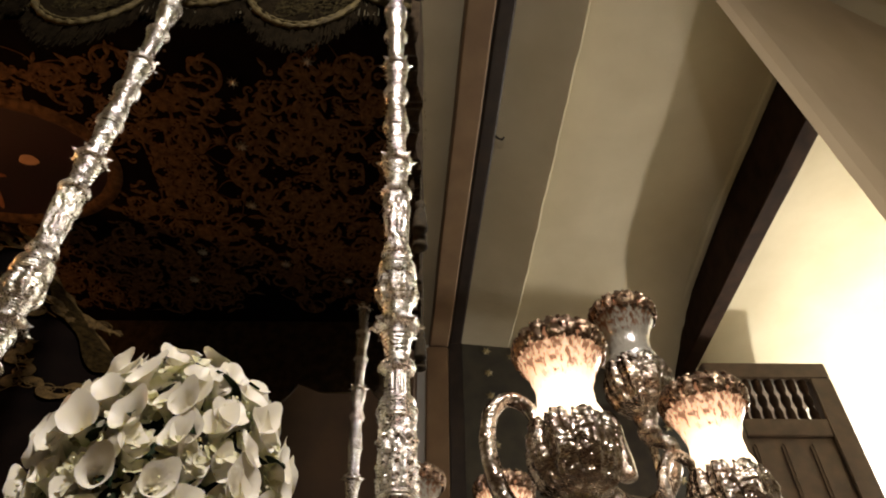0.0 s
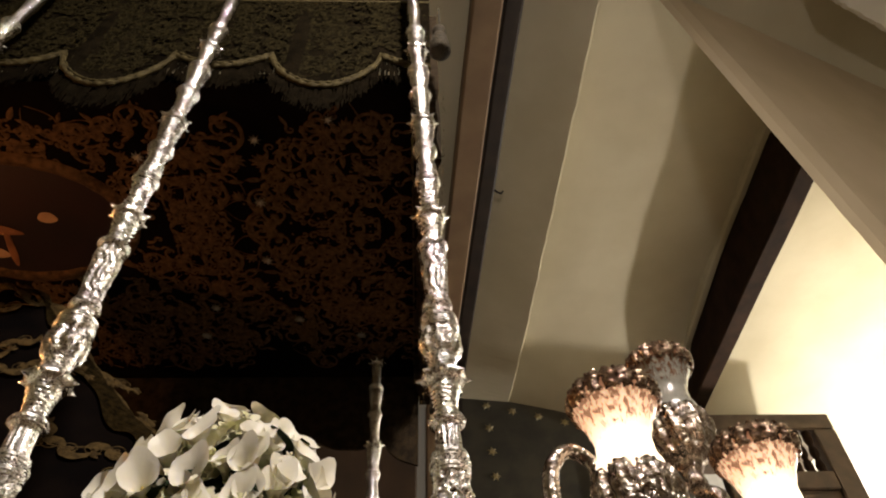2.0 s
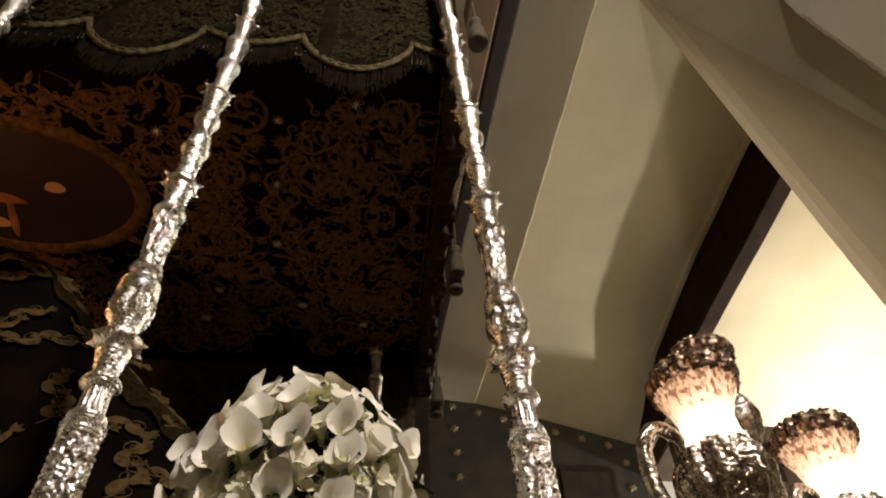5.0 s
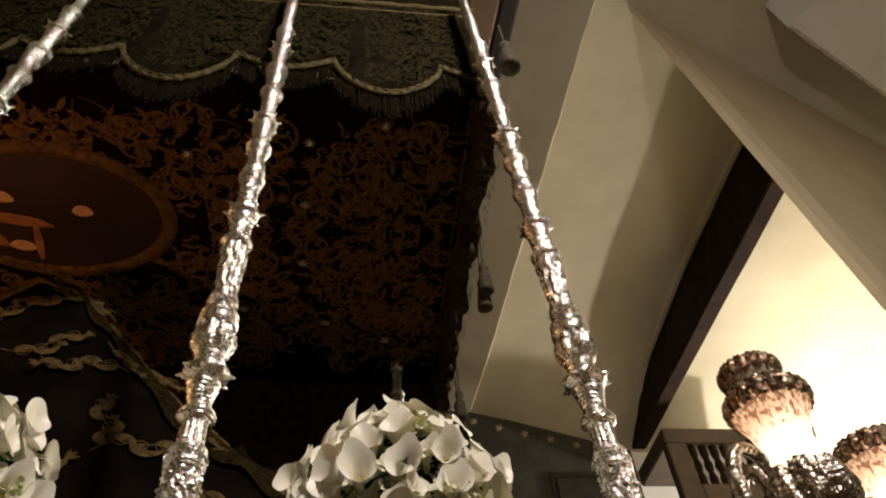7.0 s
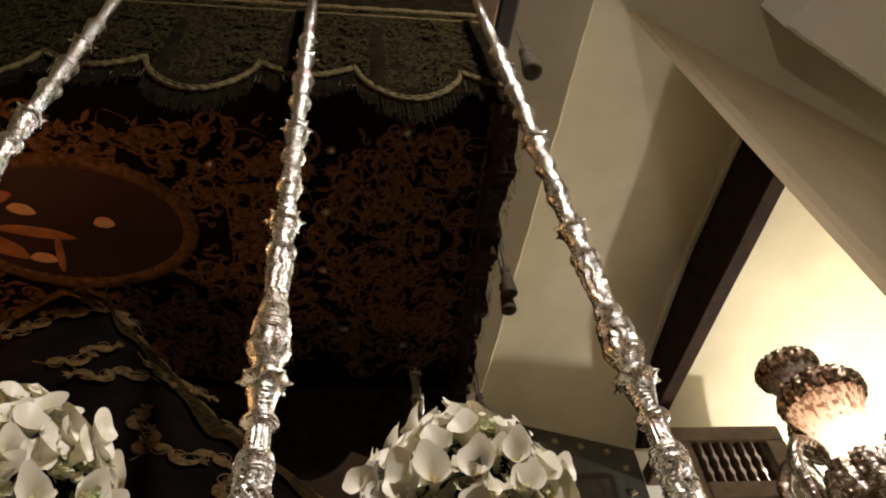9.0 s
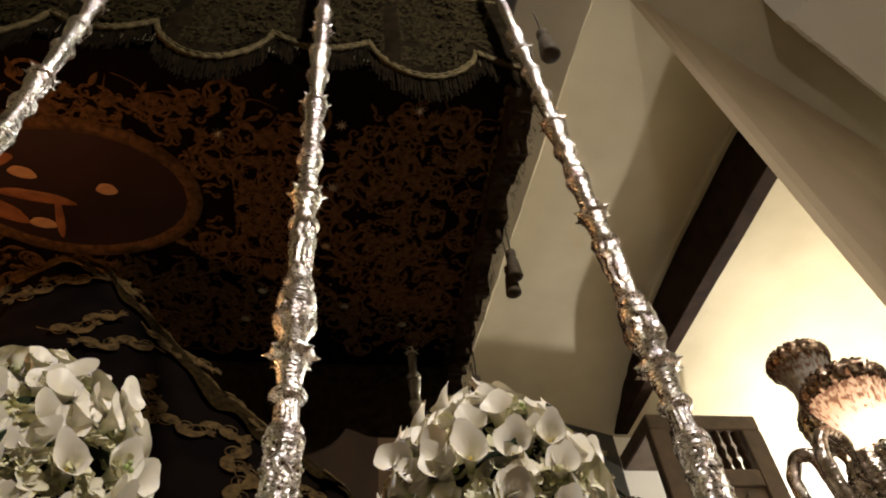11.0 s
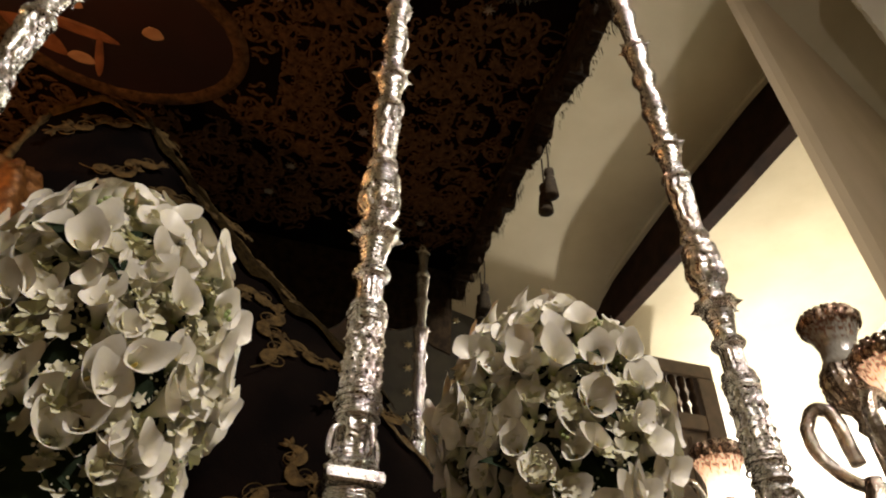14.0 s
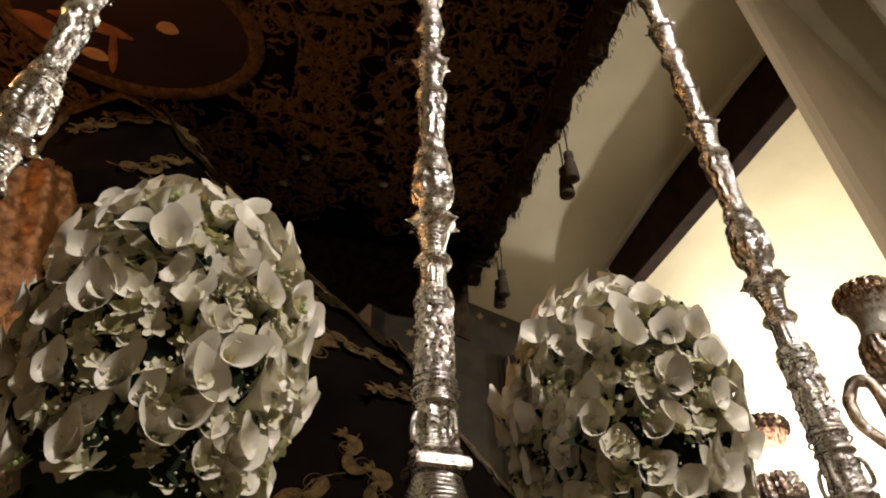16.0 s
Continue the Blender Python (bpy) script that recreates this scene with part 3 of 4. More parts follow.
SECTIONS = [
    ("socket", [(1.44, 0.062), (1.5, 0.066), (1.6, 0.05), (1.8, 0.046), (1.88, 0.058), (1.93, 0.05), (1.958, 0.04)], None, 32),
    ("capital", [(1.982, 0.04), (1.99, 0.044), (1.998, 0.036), (2.02, 0.031), (2.045, 0.035), (2.055, 0.03)], chased(0.0024, 230, 8), 84),
    ("collar", [(2.055, 0.034), (2.062, 0.04), (2.068, 0.034), (2.082, 0.031), (2.09, 0.039), (2.098, 0.039), (2.104, 0.033)], None, 32),
    ("drum", [(2.104, 0.034), (2.115, 0.035), (2.16, 0.0335), (2.205, 0.0325), (2.212, 0.034)], chased(0.002, 230, 10), 96),
    ("collar", [(2.212, 0.033), (2.219, 0.037), (2.226, 0.037), (2.232, 0.03), (2.24, 0.035), (2.25, 0.035), (2.255, 0.028)], None, 32),
    ("fluted_shaft", [(2.255, 0.0255), (2.262, 0.026), (2.295, 0.0245), (2.3, 0.0245)], lambda a, z: -0.0022 * (0.5 + 0.5 * math.cos(14 * a)), 84),
    ("collar", [(2.3, 0.026), (2.306, 0.0335), (2.316, 0.034), (2.322, 0.027)], None, 32),
    ("vase", [(2.322, 0.024), (2.335, 0.0225), (2.36, 0.027), (2.374, 0.031), (2.38, 0.026)], ornament(0.0012, 8, 200), 56),
    ("flange", [(2.38, 0.03), (2.386, 0.038), (2.392, 0.0425), (2.4, 0.0425), (2.404, 0.03)], None, 32),
    ("neck", [(2.404, 0.027), (2.415, 0.025), (2.432, 0.027), (2.44, 0.03)], None, 32),
    ("knot", [(2.44, 0.03), (2.45, 0.036), (2.462, 0.0395), (2.478, 0.039), (2.49, 0.035), (2.496, 0.034)], chased(0.0024, 230, 10), 96),
    ("knot_cap", [(2.496, 0.034), (2.5, 0.0375), (2.51, 0.0375), (2.513, 0.033), (2.52, 0.036), (2.53, 0.036), (2.535, 0.031), (2.54, 0.022)], None, 40),
    ("collar", [(2.54, 0.02), (2.552, 0.0195), (2.557, 0.027), (2.566, 0.0285), (2.574, 0.0265), (2.578, 0.021)], ornament(0.001, 6, 300), 48),
    ("chased_shaft", [(2.578, 0.0215), (2.6, 0.0225), (2.65, 0.0255), (2.69, 0.0285), (2.71, 0.0275), (2.718, 0.026)], chased(0.0019, 260, 9), 84),
    ("collar", [(2.718, 0.028), (2.722, 0.032), (2.732, 0.032), (2.738, 0.026)], None, 32),
    ("vase", [(2.738, 0.025), (2.76, 0.0225), (2.79, 0.026), (2.806, 0.029), (2.812, 0.028)], ornament(0.0016, 6, 160), 56),
    ("flange", [(2.812, 0.03), (2.818, 0.036), (2.828, 0.037), (2.834, 0.03)], None, 32),
    ("chased_shaft", [(2.834, 0.0245), (2.86, 0.0215), (2.91, 0.0225), (2.935, 0.027), (2.94, 0.024)], ornament(0.0016, 6, 150), 56),
    ("collar", [(2.94, 0.027), (2.946, 0.0305), (2.956, 0.0305), (2.962, 0.024)], None, 32),
    ("vase", [(2.962, 0.025), (2.98, 0.0275), (3.0, 0.025), (3.03, 0.0205), (3.05, 0.022), (3.058, 0.026)], ornament(0.0014, 4, 90), 56),
    ("collar", [(3.058, 0.026), (3.068, 0.0305), (3.085, 0.0305), (3.095, 0.025)], ornament(0.0012, 8, 200), 48),
    ("vase", [(3.095, 0.023), (3.12, 0.022), (3.16, 0.029), (3.18, 0.031), (3.19, 0.028)], ornament(0.0018, 8, 140), 56),
    ("flange", [(3.19, 0.03), (3.196, 0.035), (3.206, 0.035), (3.212, 0.028)], None, 32),
    ("chased_shaft", [(3.212, 0.022), (3.25, 0.0195), (3.31, 0.023), (3.33, 0.026)], ornament(0.0014, 6, 140), 48),
    ("collar", [(3.33, 0.025), (3.345, 0.031), (3.36, 0.025)], ornament(0.001, 8, 200), 40),
    ("vase", [(3.36, 0.023), (3.39, 0.021), (3.43, 0.028), (3.455, 0.03), (3.465, 0.026)], ornament(0.0016, 8, 140), 56),
    ("collar", [(3.465, 0.027), (3.472, 0.032), (3.484, 0.032), (3.49, 0.024)], None, 32),
    ("chased_shaft", [(3.49, 0.021), (3.53, 0.02), (3.58, 0.025), (3.6, 0.027)], ornament(0.0014, 6, 150), 48),
    ("flange", [(3.6, 0.028), (3.606, 0.033), (3.616, 0.033), (3.622, 0.025)], None, 32),
    ("vase", [(3.622, 0.022), (3.66, 0.021), (3.7, 0.028), (3.72, 0.026)], ornament(0.0016, 6, 140), 48),
    ("collar", [(3.72, 0.025), (3.73, 0.03), (3.742, 0.03), (3.75, 0.022)], None, 32),
    ("chased_shaft", [(3.75, 0.019), (3.82, 0.018), (3.9, 0.022), (4.0, 0.018), (4.2, 0.016)], ornament(0.0012, 6, 120), 40),
]
pole = thing("canopy_pole", (0, 1, 0), "tall chased silver pole of stacked knots and rings holding the canopy", "pole", "canopy poles")
for name, rows, wave, seg in SECTIONS:
    rows = [(z, r * (0.82 + 0.11 * min(1.0, max(0.0, (z - 2.28) / 0.16)))) for z, r in rows]
    if name == "flange":
        wave, seg = (lambda a, z, m=rows[2][0]: 0.011 * max(0, math.cos(8 * a)) ** 3 * max(0, 1 - abs(z - m) / 0.008)), 96
    if name in ("collar", "neck", "knot_cap", "socket"):
        wave, seg = (lambda a, z: 0.0011 * math.sin(z * 1050) + 0.0005 * math.sin(26 * a)), 80
    bm = lathe(dense(rows, 0.002 if name == "flange" else 0.0014, 0.8), seg, wave)
    if name == "collar":
        beads(bm, (rows[0][0] + rows[-1][0]) / 2, max(r for _, r in rows), 24, 0.003)
    if name == "drum":
        for i in range(8):
            a = math.pi * i / 4
            for z in (2.125, 2.145, 2.185):
                g = bmesh.ops.create_icosphere(bm, subdivisions=2, radius=0.0048)
                bmesh.ops.translate(bm, verts=g["verts"], vec=(0.028 * math.cos(a), 0.028 * math.sin(a), z))
    part(name, bm, silver, pole, smooth=True)
bm = boxed(-0.038, 0.038, -0.038, 0.038, 1.962, 1.98, bevel=0.003)
part("square_plate", bm, silver, pole)
for i in range(4):
    a = math.pi / 2 * i + 0.4
    pts = [(0.026 + 0.012 * math.sin(t * 3.6) + 0.004 * t, 0.0, 1.99 + 0.06 * t + 0.006 * math.cos(t * 9)) for t in [k / 14 for k in range(15)]]
    part("scroll_handle", tube(pts, 0.0045, 6), silver, pole, smooth=True, at=Matrix.Rotation(a, 4, "Z"))
def leaning(x, y, turn, lean):
    """A pole turned about itself and leaning along x about its height of 2.4 m."""
    return Matrix.Translation((x, y, 2.4)) @ Matrix.Rotation(radians(lean), 4, "Y") @ Matrix.Translation((0, 0, -2.4)) @ Matrix.Rotation(turn, 4, "Z")


for x, y, a, lean in ((-0.66, 1.0, 0.06, -0.6), (-1.312, 0.99, 1.1, 0.5), (-1.95, 1.0, 0.2, 2), (-0.22, 2.46, 0.8, -1)):
    copy_thing(pole, leaning(x, y, a, lean))
pole.matrix_basis = leaning(-0.012, 1.0, 0.0, -2.4)

# ---- canopy ----
TOP = 3.65
X0, X1, Y0, Y1 = -3.6, -0.06, 1.13, 2.6
CY = 1.72
canopy = thing("canopy", (0, 0, 0), "dark velvet canopy embroidered in gold with hanging scalloped valances", "canopy")
bm = bmesh.new()
box(bm, X0, X1, Y0, Y1, TOP, TOP + 0.06)
part("ceiling_cloth", bm, velvet, canopy)
def joined(spec, mat, name):
    """One relief mesh from many motifs: rows of (seed, size, matrix)."""
    bm = bmesh.new()
    made = {}
    for seed, size, m in spec:
        if (seed, size) not in made:
            b2 = leaf_motif(seed, size) if seed >= 40 else scroll_motif(seed, size, 1.25, 2)
            made[seed, size] = ([v.co.copy() for v in b2.verts], [[v.index for v in f.verts] for f in (b2.verts.index_update(), b2.faces)[1]])
            b2.free()
        co, faces = made[seed, size]
        vs = [bm.verts.new(m @ c) for c in co]
        for f in faces:
            bm.faces.new([vs[i] for i in f])
    return mesh_of(bm, name, mat, True)


rng = random.Random(4)
OV = (-1.5, 1.685, 0.375, 0.25)


def clear_of_oval(x, y, pad):
    return ((x - OV[0]) / (OV[2] + pad)) ** 2 + ((y - OV[1]) / (OV[3] + pad)) ** 2 > 1


k = 0
spec = []
for i in range(22):
    for j in range(6):
        x = -0.17 - i * 0.155
        d = 0.075 + j * 0.15
        if x < -3.45 or not clear_of_oval(x, CY + d, 0.13):
            continue
        if i == 3 and j % 3 or CY + d > 2.5:
            continue
        turn = rng.uniform(0, 6.28)
        s = rng.uniform(0.75, 1.05)
        for hand in (1, -1):
            if CY + hand * d < 1.2:
                continue
            m = Matrix.Translation((x, CY + hand * d, TOP - 0.003)) @ Matrix.Diagonal((1, hand, 1, 1)) @ Matrix.Rotation(turn, 4, "Z") @ Matrix.Scale(s, 4)
            spec.append((k % 9, 0.17, m))
        k += 1
emb = new("gold_embroidery", joined(spec, gold_thread, "gold_embroidery"))
emb.parent = canopy
tagged(emb, "dull gold scroll and leaf embroidery", kind="stuff")
bm = bmesh.new()
outline_relief(star_outline(0.024, 8, 0.3), 0.006, bm)
cstar = mesh_of(bm, "silver_star", silver_thread)
for x, y in ((-0.62, 1.59), (-0.635, 1.87), (-0.878, 2.13), (-0.6, 1.33), (-0.55, 2.2), (-1.0, 1.4), (-0.95, 2.3), (-0.35, 1.25), (-0.3, 2.3), (-2.2, 1.3), (-2.2, 2.3)):
    share("silver_star", cstar, canopy, Matrix.Translation((x, y, TOP - 0.012)))
# oval picture in the middle of the canopy
bm = bmesh.new()
n = 72
ring = []
for i in range(n):
    a = 2 * math.pi * i / n
    row = []
    for (dr, dz) in ((-0.005, 0), (0.004, -0.008), (0.022, -0.012), (0.044, -0.008), (0.052, 0)):
        w = 0.003 * math.sin(24 * a) if 0.0 < dr < 0.05 else 0
        row.append(bm.verts.new(((OV[2] + dr) * math.cos(a), (OV[3] + dr) * math.sin(a), dz + w)))
    ring.append(row)
for i in range(n):
    for q in range(4):
        j = (i + 1) % n
        bm.faces.new((ring[i][q], ring[i][q + 1], ring[j][q + 1], ring[j][q]))
oval = part("oval_frame", bm, gold_thread, canopy, "gold embroidered oval frame", True, Matrix.Translation((OV[0], OV[1], TOP - 0.004)))
bm = bmesh.new()
bm.faces.new([bm.verts.new((OV[2] * math.cos(2 * math.pi * i / n), OV[3] * math.sin(2 * math.pi * i / n), 0)) for i in range(n)])
part("painting", bm, oval_dark, oval, "dark red painted ground with plain ochre shapes", at=Matrix.Translation((0, 0, -0.003)))
for (x, y, l, w, ang, mt) in ((-0.08, 0.03, 0.26, 0.05, 0.15, ochre), (-0.22, 0.09, 0.22, 0.08, 0.5, ochre), (-0.22, -0.1, 0.22, 0.07, -0.4, ochre), (0.16, -0.02, 0.07, 0.05, 0, flesh), (-0.1, -0.07, 0.09, 0.05, 0.2, flesh), (-0.08, 0.15, 0.09, 0.05, 0.1, flesh), (-0.02, 0.12, 0.03, 0.2, 0.1, ochre)):
    bm = bmesh.new()
    outline_relief([(l / 2 * math.cos(b) * (1 + 0.12 * math.sin(3 * b)), w / 2 * math.sin(b)) for b in [i * math.pi / 8 for i in range(16)]], 0.003, bm)
    part("painted_shape", bm, mt, oval, at=Matrix.Translation((x - 0.05, y, -0.006)) @ Matrix.Rotation(ang, 4, "Z"))


def scallop(u):
    """Drop of the valance's edge along one bay, u 0..1: a small, a large and a small lobe."""
    u = u % 1.0
    if u < 0.24:
        return 0.05 * math.sin(math.pi * (u + 0.24) / 0.48)
    if u > 0.76:
        return 0.05 * math.sin(math.pi * (u - 0.76 + 0.0) / 0.48)
    return 0.012 + 0.12 * math.sin(math.pi * (u - 0.24) / 0.52) ** 0.65


def valance(length, top, low, depth, n, sheet_thick=0.012):
    """A hanging cloth along x from 0 to length with a lobed lower edge; front faces -y."""
    bm = bmesh.new()
    rows = []
    for i in range(n + 1):
        x = length * i / n
        z = low - depth(x)
        w = 0.008 * math.sin(x * 19) + 0.005 * math.sin(x * 47)
        rows.append([bm.verts.new((x, -sheet_thick / 2 + w * 0.2, top)), bm.verts.new((x, -sheet_thick / 2 + w, (top + z) / 2)), bm.verts.new((x, -sheet_thick / 2 + w, z)), bm.verts.new((x, sheet_thick / 2 + w, z)), bm.verts.new((x, sheet_thick / 2 + w, (top + z) / 2)), bm.verts.new((x, sheet_thick / 2 + w * 0.2, top))])
    for p, q in zip(rows, rows[1:]):
        for k in range(6):
            m = (k + 1) % 6
            bm.faces.new((p[k], q[k], q[m], p[m]))
    bm.faces.new(rows[0][::-1])
    bm.faces.new(rows[-1])
    bmesh.ops.recalc_face_normals(bm, faces=bm.faces)
    return bm


def tassel_mesh():
    bm = lathe([(0.0, 0.004), (-0.004, 0.013), (-0.02, 0.014), (-0.026, 0.008), (-0.034, 0.013), (-0.045, 0.016), (-0.1, 0.021), (-0.104, 0.016)][::-1], 18, lambda a, z: 0.0022 * math.sin(9 * a) if z < -0.04 else 0)
    tube([(0, 0, 0), (0.001, 0, 0.05), (0, 0, 0.1)], 0.0025, 6, bm)
    return bm


BAY = 0.655
VX, VY, VLOW = -3.64, 1.1, 3.755


def lobes(x):
    return 1.5 * scallop((x + VX + 0.35) / BAY + 0.5)


near = part("front_valance", valance(3.62, 4.3, VLOW, lobes, 420), velvet_olive, canopy, "dark olive brown openwork valance with a lobed gold edge", at=Matrix.Translation((VX, VY, 0)))
part("crest", boxed(0.0, 3.62, 0.01, 0.05, 4.24, 4.9, bevel=0.01), velvet_olive, near, "plain dark upper side of the canopy")
edge = [(3.62 * i / 500, -0.012, VLOW - lobes(3.62 * i / 500)) for i in range(501)]
part("braid", tube(edge, 0.009, 8, wave=lambda a, i: 0.25 * math.sin(i * 1.3)), braid, near, "dull gold braid", True)
edge = [(3.62 * i / 500, -0.012, VLOW + 0.022 - lobes(3.62 * i / 500)) for i in range(501)]
part("inner_braid", tube(edge, 0.0045, 6, wave=lambda a, i: 0.3 * math.sin(i * 1.9)), braid, near, "thin dull gold braid", True)
for z, r in ((4.25, 0.012), (4.19, 0.006)):
    part("band", tube([(3.62 * i / 90, -0.012, z) for i in range(91)], r, 8, wave=lambda a, i: 0.2 * math.sin(i * 2.1)), braid, near, "gold band", True)
upright = Matrix.Rotation(radians(-90), 4, "X")
spec = []
for i in range(46):
    for j in range(8):
        x, z = 0.04 + i * 0.078, VLOW + 0.47 - 0.078 * j
        if z > VLOW - lobes(x) + 0.045:
            spec.append((20 + (i * 3 + j) % 6, 0.066, Matrix.Translation((x + rng.uniform(-0.015, 0.015), -0.012, z + rng.uniform(-0.012, 0.012))) @ upright @ Matrix.Rotation(rng.uniform(0, 6.28), 4, "Z")))
emb = new("gold_embroidery", joined(spec, dull_lace, "gold_embroidery"))
emb.parent = near
tagged(emb, "fine dull gold lace embroidery", kind="stuff")
bm = bmesh.new()
for i in range(3600):
    x = 3.6 * rng.random() + 0.01
    z = VLOW - lobes(x)
    l, w = rng.uniform(0.06, 0.12), 0.0018
    y = rng.uniform(-0.008, 0.008)
    dx = rng.uniform(-0.006, 0.006)
    bm.faces.new([bm.verts.new((x - w, y, z)), bm.verts.new((x + w, y, z)), bm.verts.new((x + dx + w, y, z - l)), bm.verts.new((x + dx - w, y, z - l))])
tagged(part("fringe", bm, velvet_olive, near, "dark brown thread fringe"), kind="stuff")
far = part("side_valance", valance(3.6, 3.95, 3.36, lambda x: 0.02 + scallop((x - 0.02) / BAY), 200), velvet_brown, canopy, "dark brown velvet valance seen from inside", at=Matrix.Translation((-3.66, 2.63, 0)))


def ragged(x):
    return 0.03 * abs(math.sin(x * 8.2)) + 0.02 * noise.noise((x * 16, 0, 0)) + 0.018 * noise.noise((x * 40, 1, 0)) - 0.03 * math.sin(math.pi * x / 2.1)


turn90 = Matrix.Rotation(radians(90), 4, "Z")
END_LOW = 3.56
end = part("end_valance", valance(1.6, 4.1, END_LOW, ragged, 200, 0.07), velvet_brown, canopy, "dark fringed end valance", at=Matrix.Translation((-0.03, 1.1, 0)) @ turn90)
bm = bmesh.new()
for i in range(1500):
    x = 1.6 * rng.random()
    z = END_LOW - ragged(x) + 0.01
    l = rng.uniform(0.012, 0.045) * (1.7 if math.sin(x * 25) + 0.6 * math.sin(x * 61) > 0.6 else 0.6)
    y = rng.uniform(-0.055, 0.055)
    w = 0.0028
    bm.faces.new([bm.verts.new((x - w, y, z)), bm.verts.new((x + w, y, z)), bm.verts.new((x + rng.uniform(-0.008, 0.008), y + rng.uniform(-0.006, 0.006), z - l))])
tagged(part("fringe", bm, velvet_brown, end), kind="stuff")
bm = bmesh.new()

for i in range(320):
    x, z = rng.uniform(0.03, 1.57), rng.uniform(3.6, 3.72)
    g = bmesh.ops.create_icosphere(bm, subdivisions=1, radius=rng.uniform(0.004, 0.009))
    bmesh.ops.transform(bm, matrix=Matrix.Translation((x, 0.048, z)) @ Matrix.Diagonal((1.8, 0.6, 1, 1)), verts=g["verts"])
tagged(part("raised_embroidery", bm, braid, end, smooth=True), kind="stuff")
tm = mesh_of(tassel_mesh(), "tassel", tassel_thread, True)
for y, z in ((1.66, 3.43), (1.71, 3.4), (2.36, 3.42), (2.41, 3.4)):
    share("tassel", tm, canopy, Matrix.Translation((0.01, y, z)) @ Matrix.Scale(1.3, 4))
small = mesh_of(tassel_mesh(), "small_tassel", velvet_brown, True)
for k in range(13):
    y = 0.06 + k * 0.12 + rng.uniform(-0.02, 0.02)
    share("small_tassel", small, end, Matrix.Translation((y, rng.uniform(-0.02, 0.02), END_LOW - ragged(y) - 0.005)) @ Matrix.Rotation(rng.uniform(-0.3, 0.3), 4, "Y") @ Matrix.Scale(rng.uniform(0.4, 0.62), 4))

part("corner_tassel", tassel_mesh(), tassel_thread, canopy, "large dull gold corner tassel", True, Matrix.Translation((0.005, 0.965, 3.69)) @ Matrix.Scale(1.5, 4))

# ---- mantle and statue ----
RIDGE = [(-1.6, 3.3), (-1.48, 3.42), (-1.36, 3.38), (-1.12, 3.11), (-0.9, 2.87), (-0.55, 2.58), (-0.38, 2.35), (-0.1, 1.9), (0.15, 1.46)]


def ridge(x):
    for (a, za), (b, zb) in zip(RIDGE, RIDGE[1:]):
        if a <= x <= b:
            return za + (zb - za) * (x - a) / (b - a)
    return RIDGE[0][1] if x < RIDGE[0][0] else RIDGE[-1][1]


def mantle_point(u, v):
    """u 0..1 from the head to the train, v -1..1 across."""
    x = -1.6 + 1.75 * u
    top = ridge(x)
    half = 0.12 + 0.62 * min(1, u * 1.25 + 0.12)
    y = 1.8 + half * v
    drop = (abs(v) ** 1.5) * min(top - 1.46, 0.35 + 1.5 * u + 0.9 * (1 - u))
    fold = 0.012 * math.sin(v * 14 + u * 3)
    return Vector((x + 0.1 * abs(v) * (u - 0.2), y, max(1.455, top - drop + fold)))


def mantle_normal(u, v):
    e = 0.01
    a = mantle_point(min(u + e, 1), v) - mantle_point(max(u - e, 0), v)
    b = mantle_point(u, min(v + e, 1)) - mantle_point(u, max(v - e, -1))
    return a.cross(b).normalized()


mantle = thing("mantle", (0, 0, 0), "black velvet mantle embroidered with large gold leaf scrolls", "mantle")
bm = bmesh.new()
nu, nv = 60, 48
g = [[bm.verts.new(mantle_point(i / nu, -1 + 2 * j / nv)) for j in range(nv + 1)] for i in range(nu + 1)]
for i in range(nu):
    for j in range(nv):
        bm.faces.new((g[i][j], g[i + 1][j], g[i + 1][j + 1], g[i][j + 1]))
part("cloth", bm, velvet, mantle, smooth=True)
part("edge_lace", tube([mantle_point(0.0, -1 + 2 * j / 60) + Vector((0, 0, 0.004)) for j in range(61)], 0.012, 8, wave=lambda a, i: 0.4 * math.sin(i * 1.7)), pale_thread, mantle, "gold lace edge", True)
part("ridge_lace", tube([mantle_point(i / 60, 0) + Vector((0, 0, 0.0)) for i in range(61)], lambda t: 0.02 - 0.012 * t, 8, wave=lambda a, i: 0.3 * math.sin(i * 2.3)), pale_thread, mantle, "pale gold braid", True)
bm = bmesh.new()
rows = []
for i in range(61):
    u = 0.02 + 0.62 * i / 60
    row = []
    for k in range(7):
        v = 0.03 - (0.05 + 0.12 * min(1, u * 2.5) + 0.02 * math.sin(u * 70)) * k / 6
        p = mantle_point(u, v) + mantle_normal(u, v) * (0.014 + 0.005 * noise.noise((u * 60, k, 0)))
        row.append(bm.verts.new(p + Vector((0, 0, 0.006 * math.sin(u * 90) * (k == 6)))))
    rows.append(row)
for p, q in zip(rows, rows[1:]):
    for k in range(6):
        bm.faces.new((p[k], q[k], q[k + 1], p[k + 1]))
part("veil_border", bm, veil_lace, mantle, "brown gold lace veil border", True)
spec = []
for i in range(12):
    for j in range(6):
        u, v = 0.1 + i * 0.07, -0.92 + j * 0.16 + 0.08 * (i % 2)
        p = mantle_point(u, v)
        if p.z < 1.6 or (i + j) % 2:
            continue
        nrm = mantle_normal(u, v)
        q = (-nrm).to_track_quat("Z", "Y").to_matrix().to_4x4()
        spec.append((40 + (i * 3 + j) % 5, 0.16, Matrix.Translation(p + nrm * 0.01) @ q @ Matrix.Rotation(rng.uniform(0, 6.28), 4, "Z") @ Matrix.Scale(rng.uniform(0.75, 1.0), 4)))
emb = new("leaf_embroidery", joined(spec, pale_thread, "leaf_embroidery"))
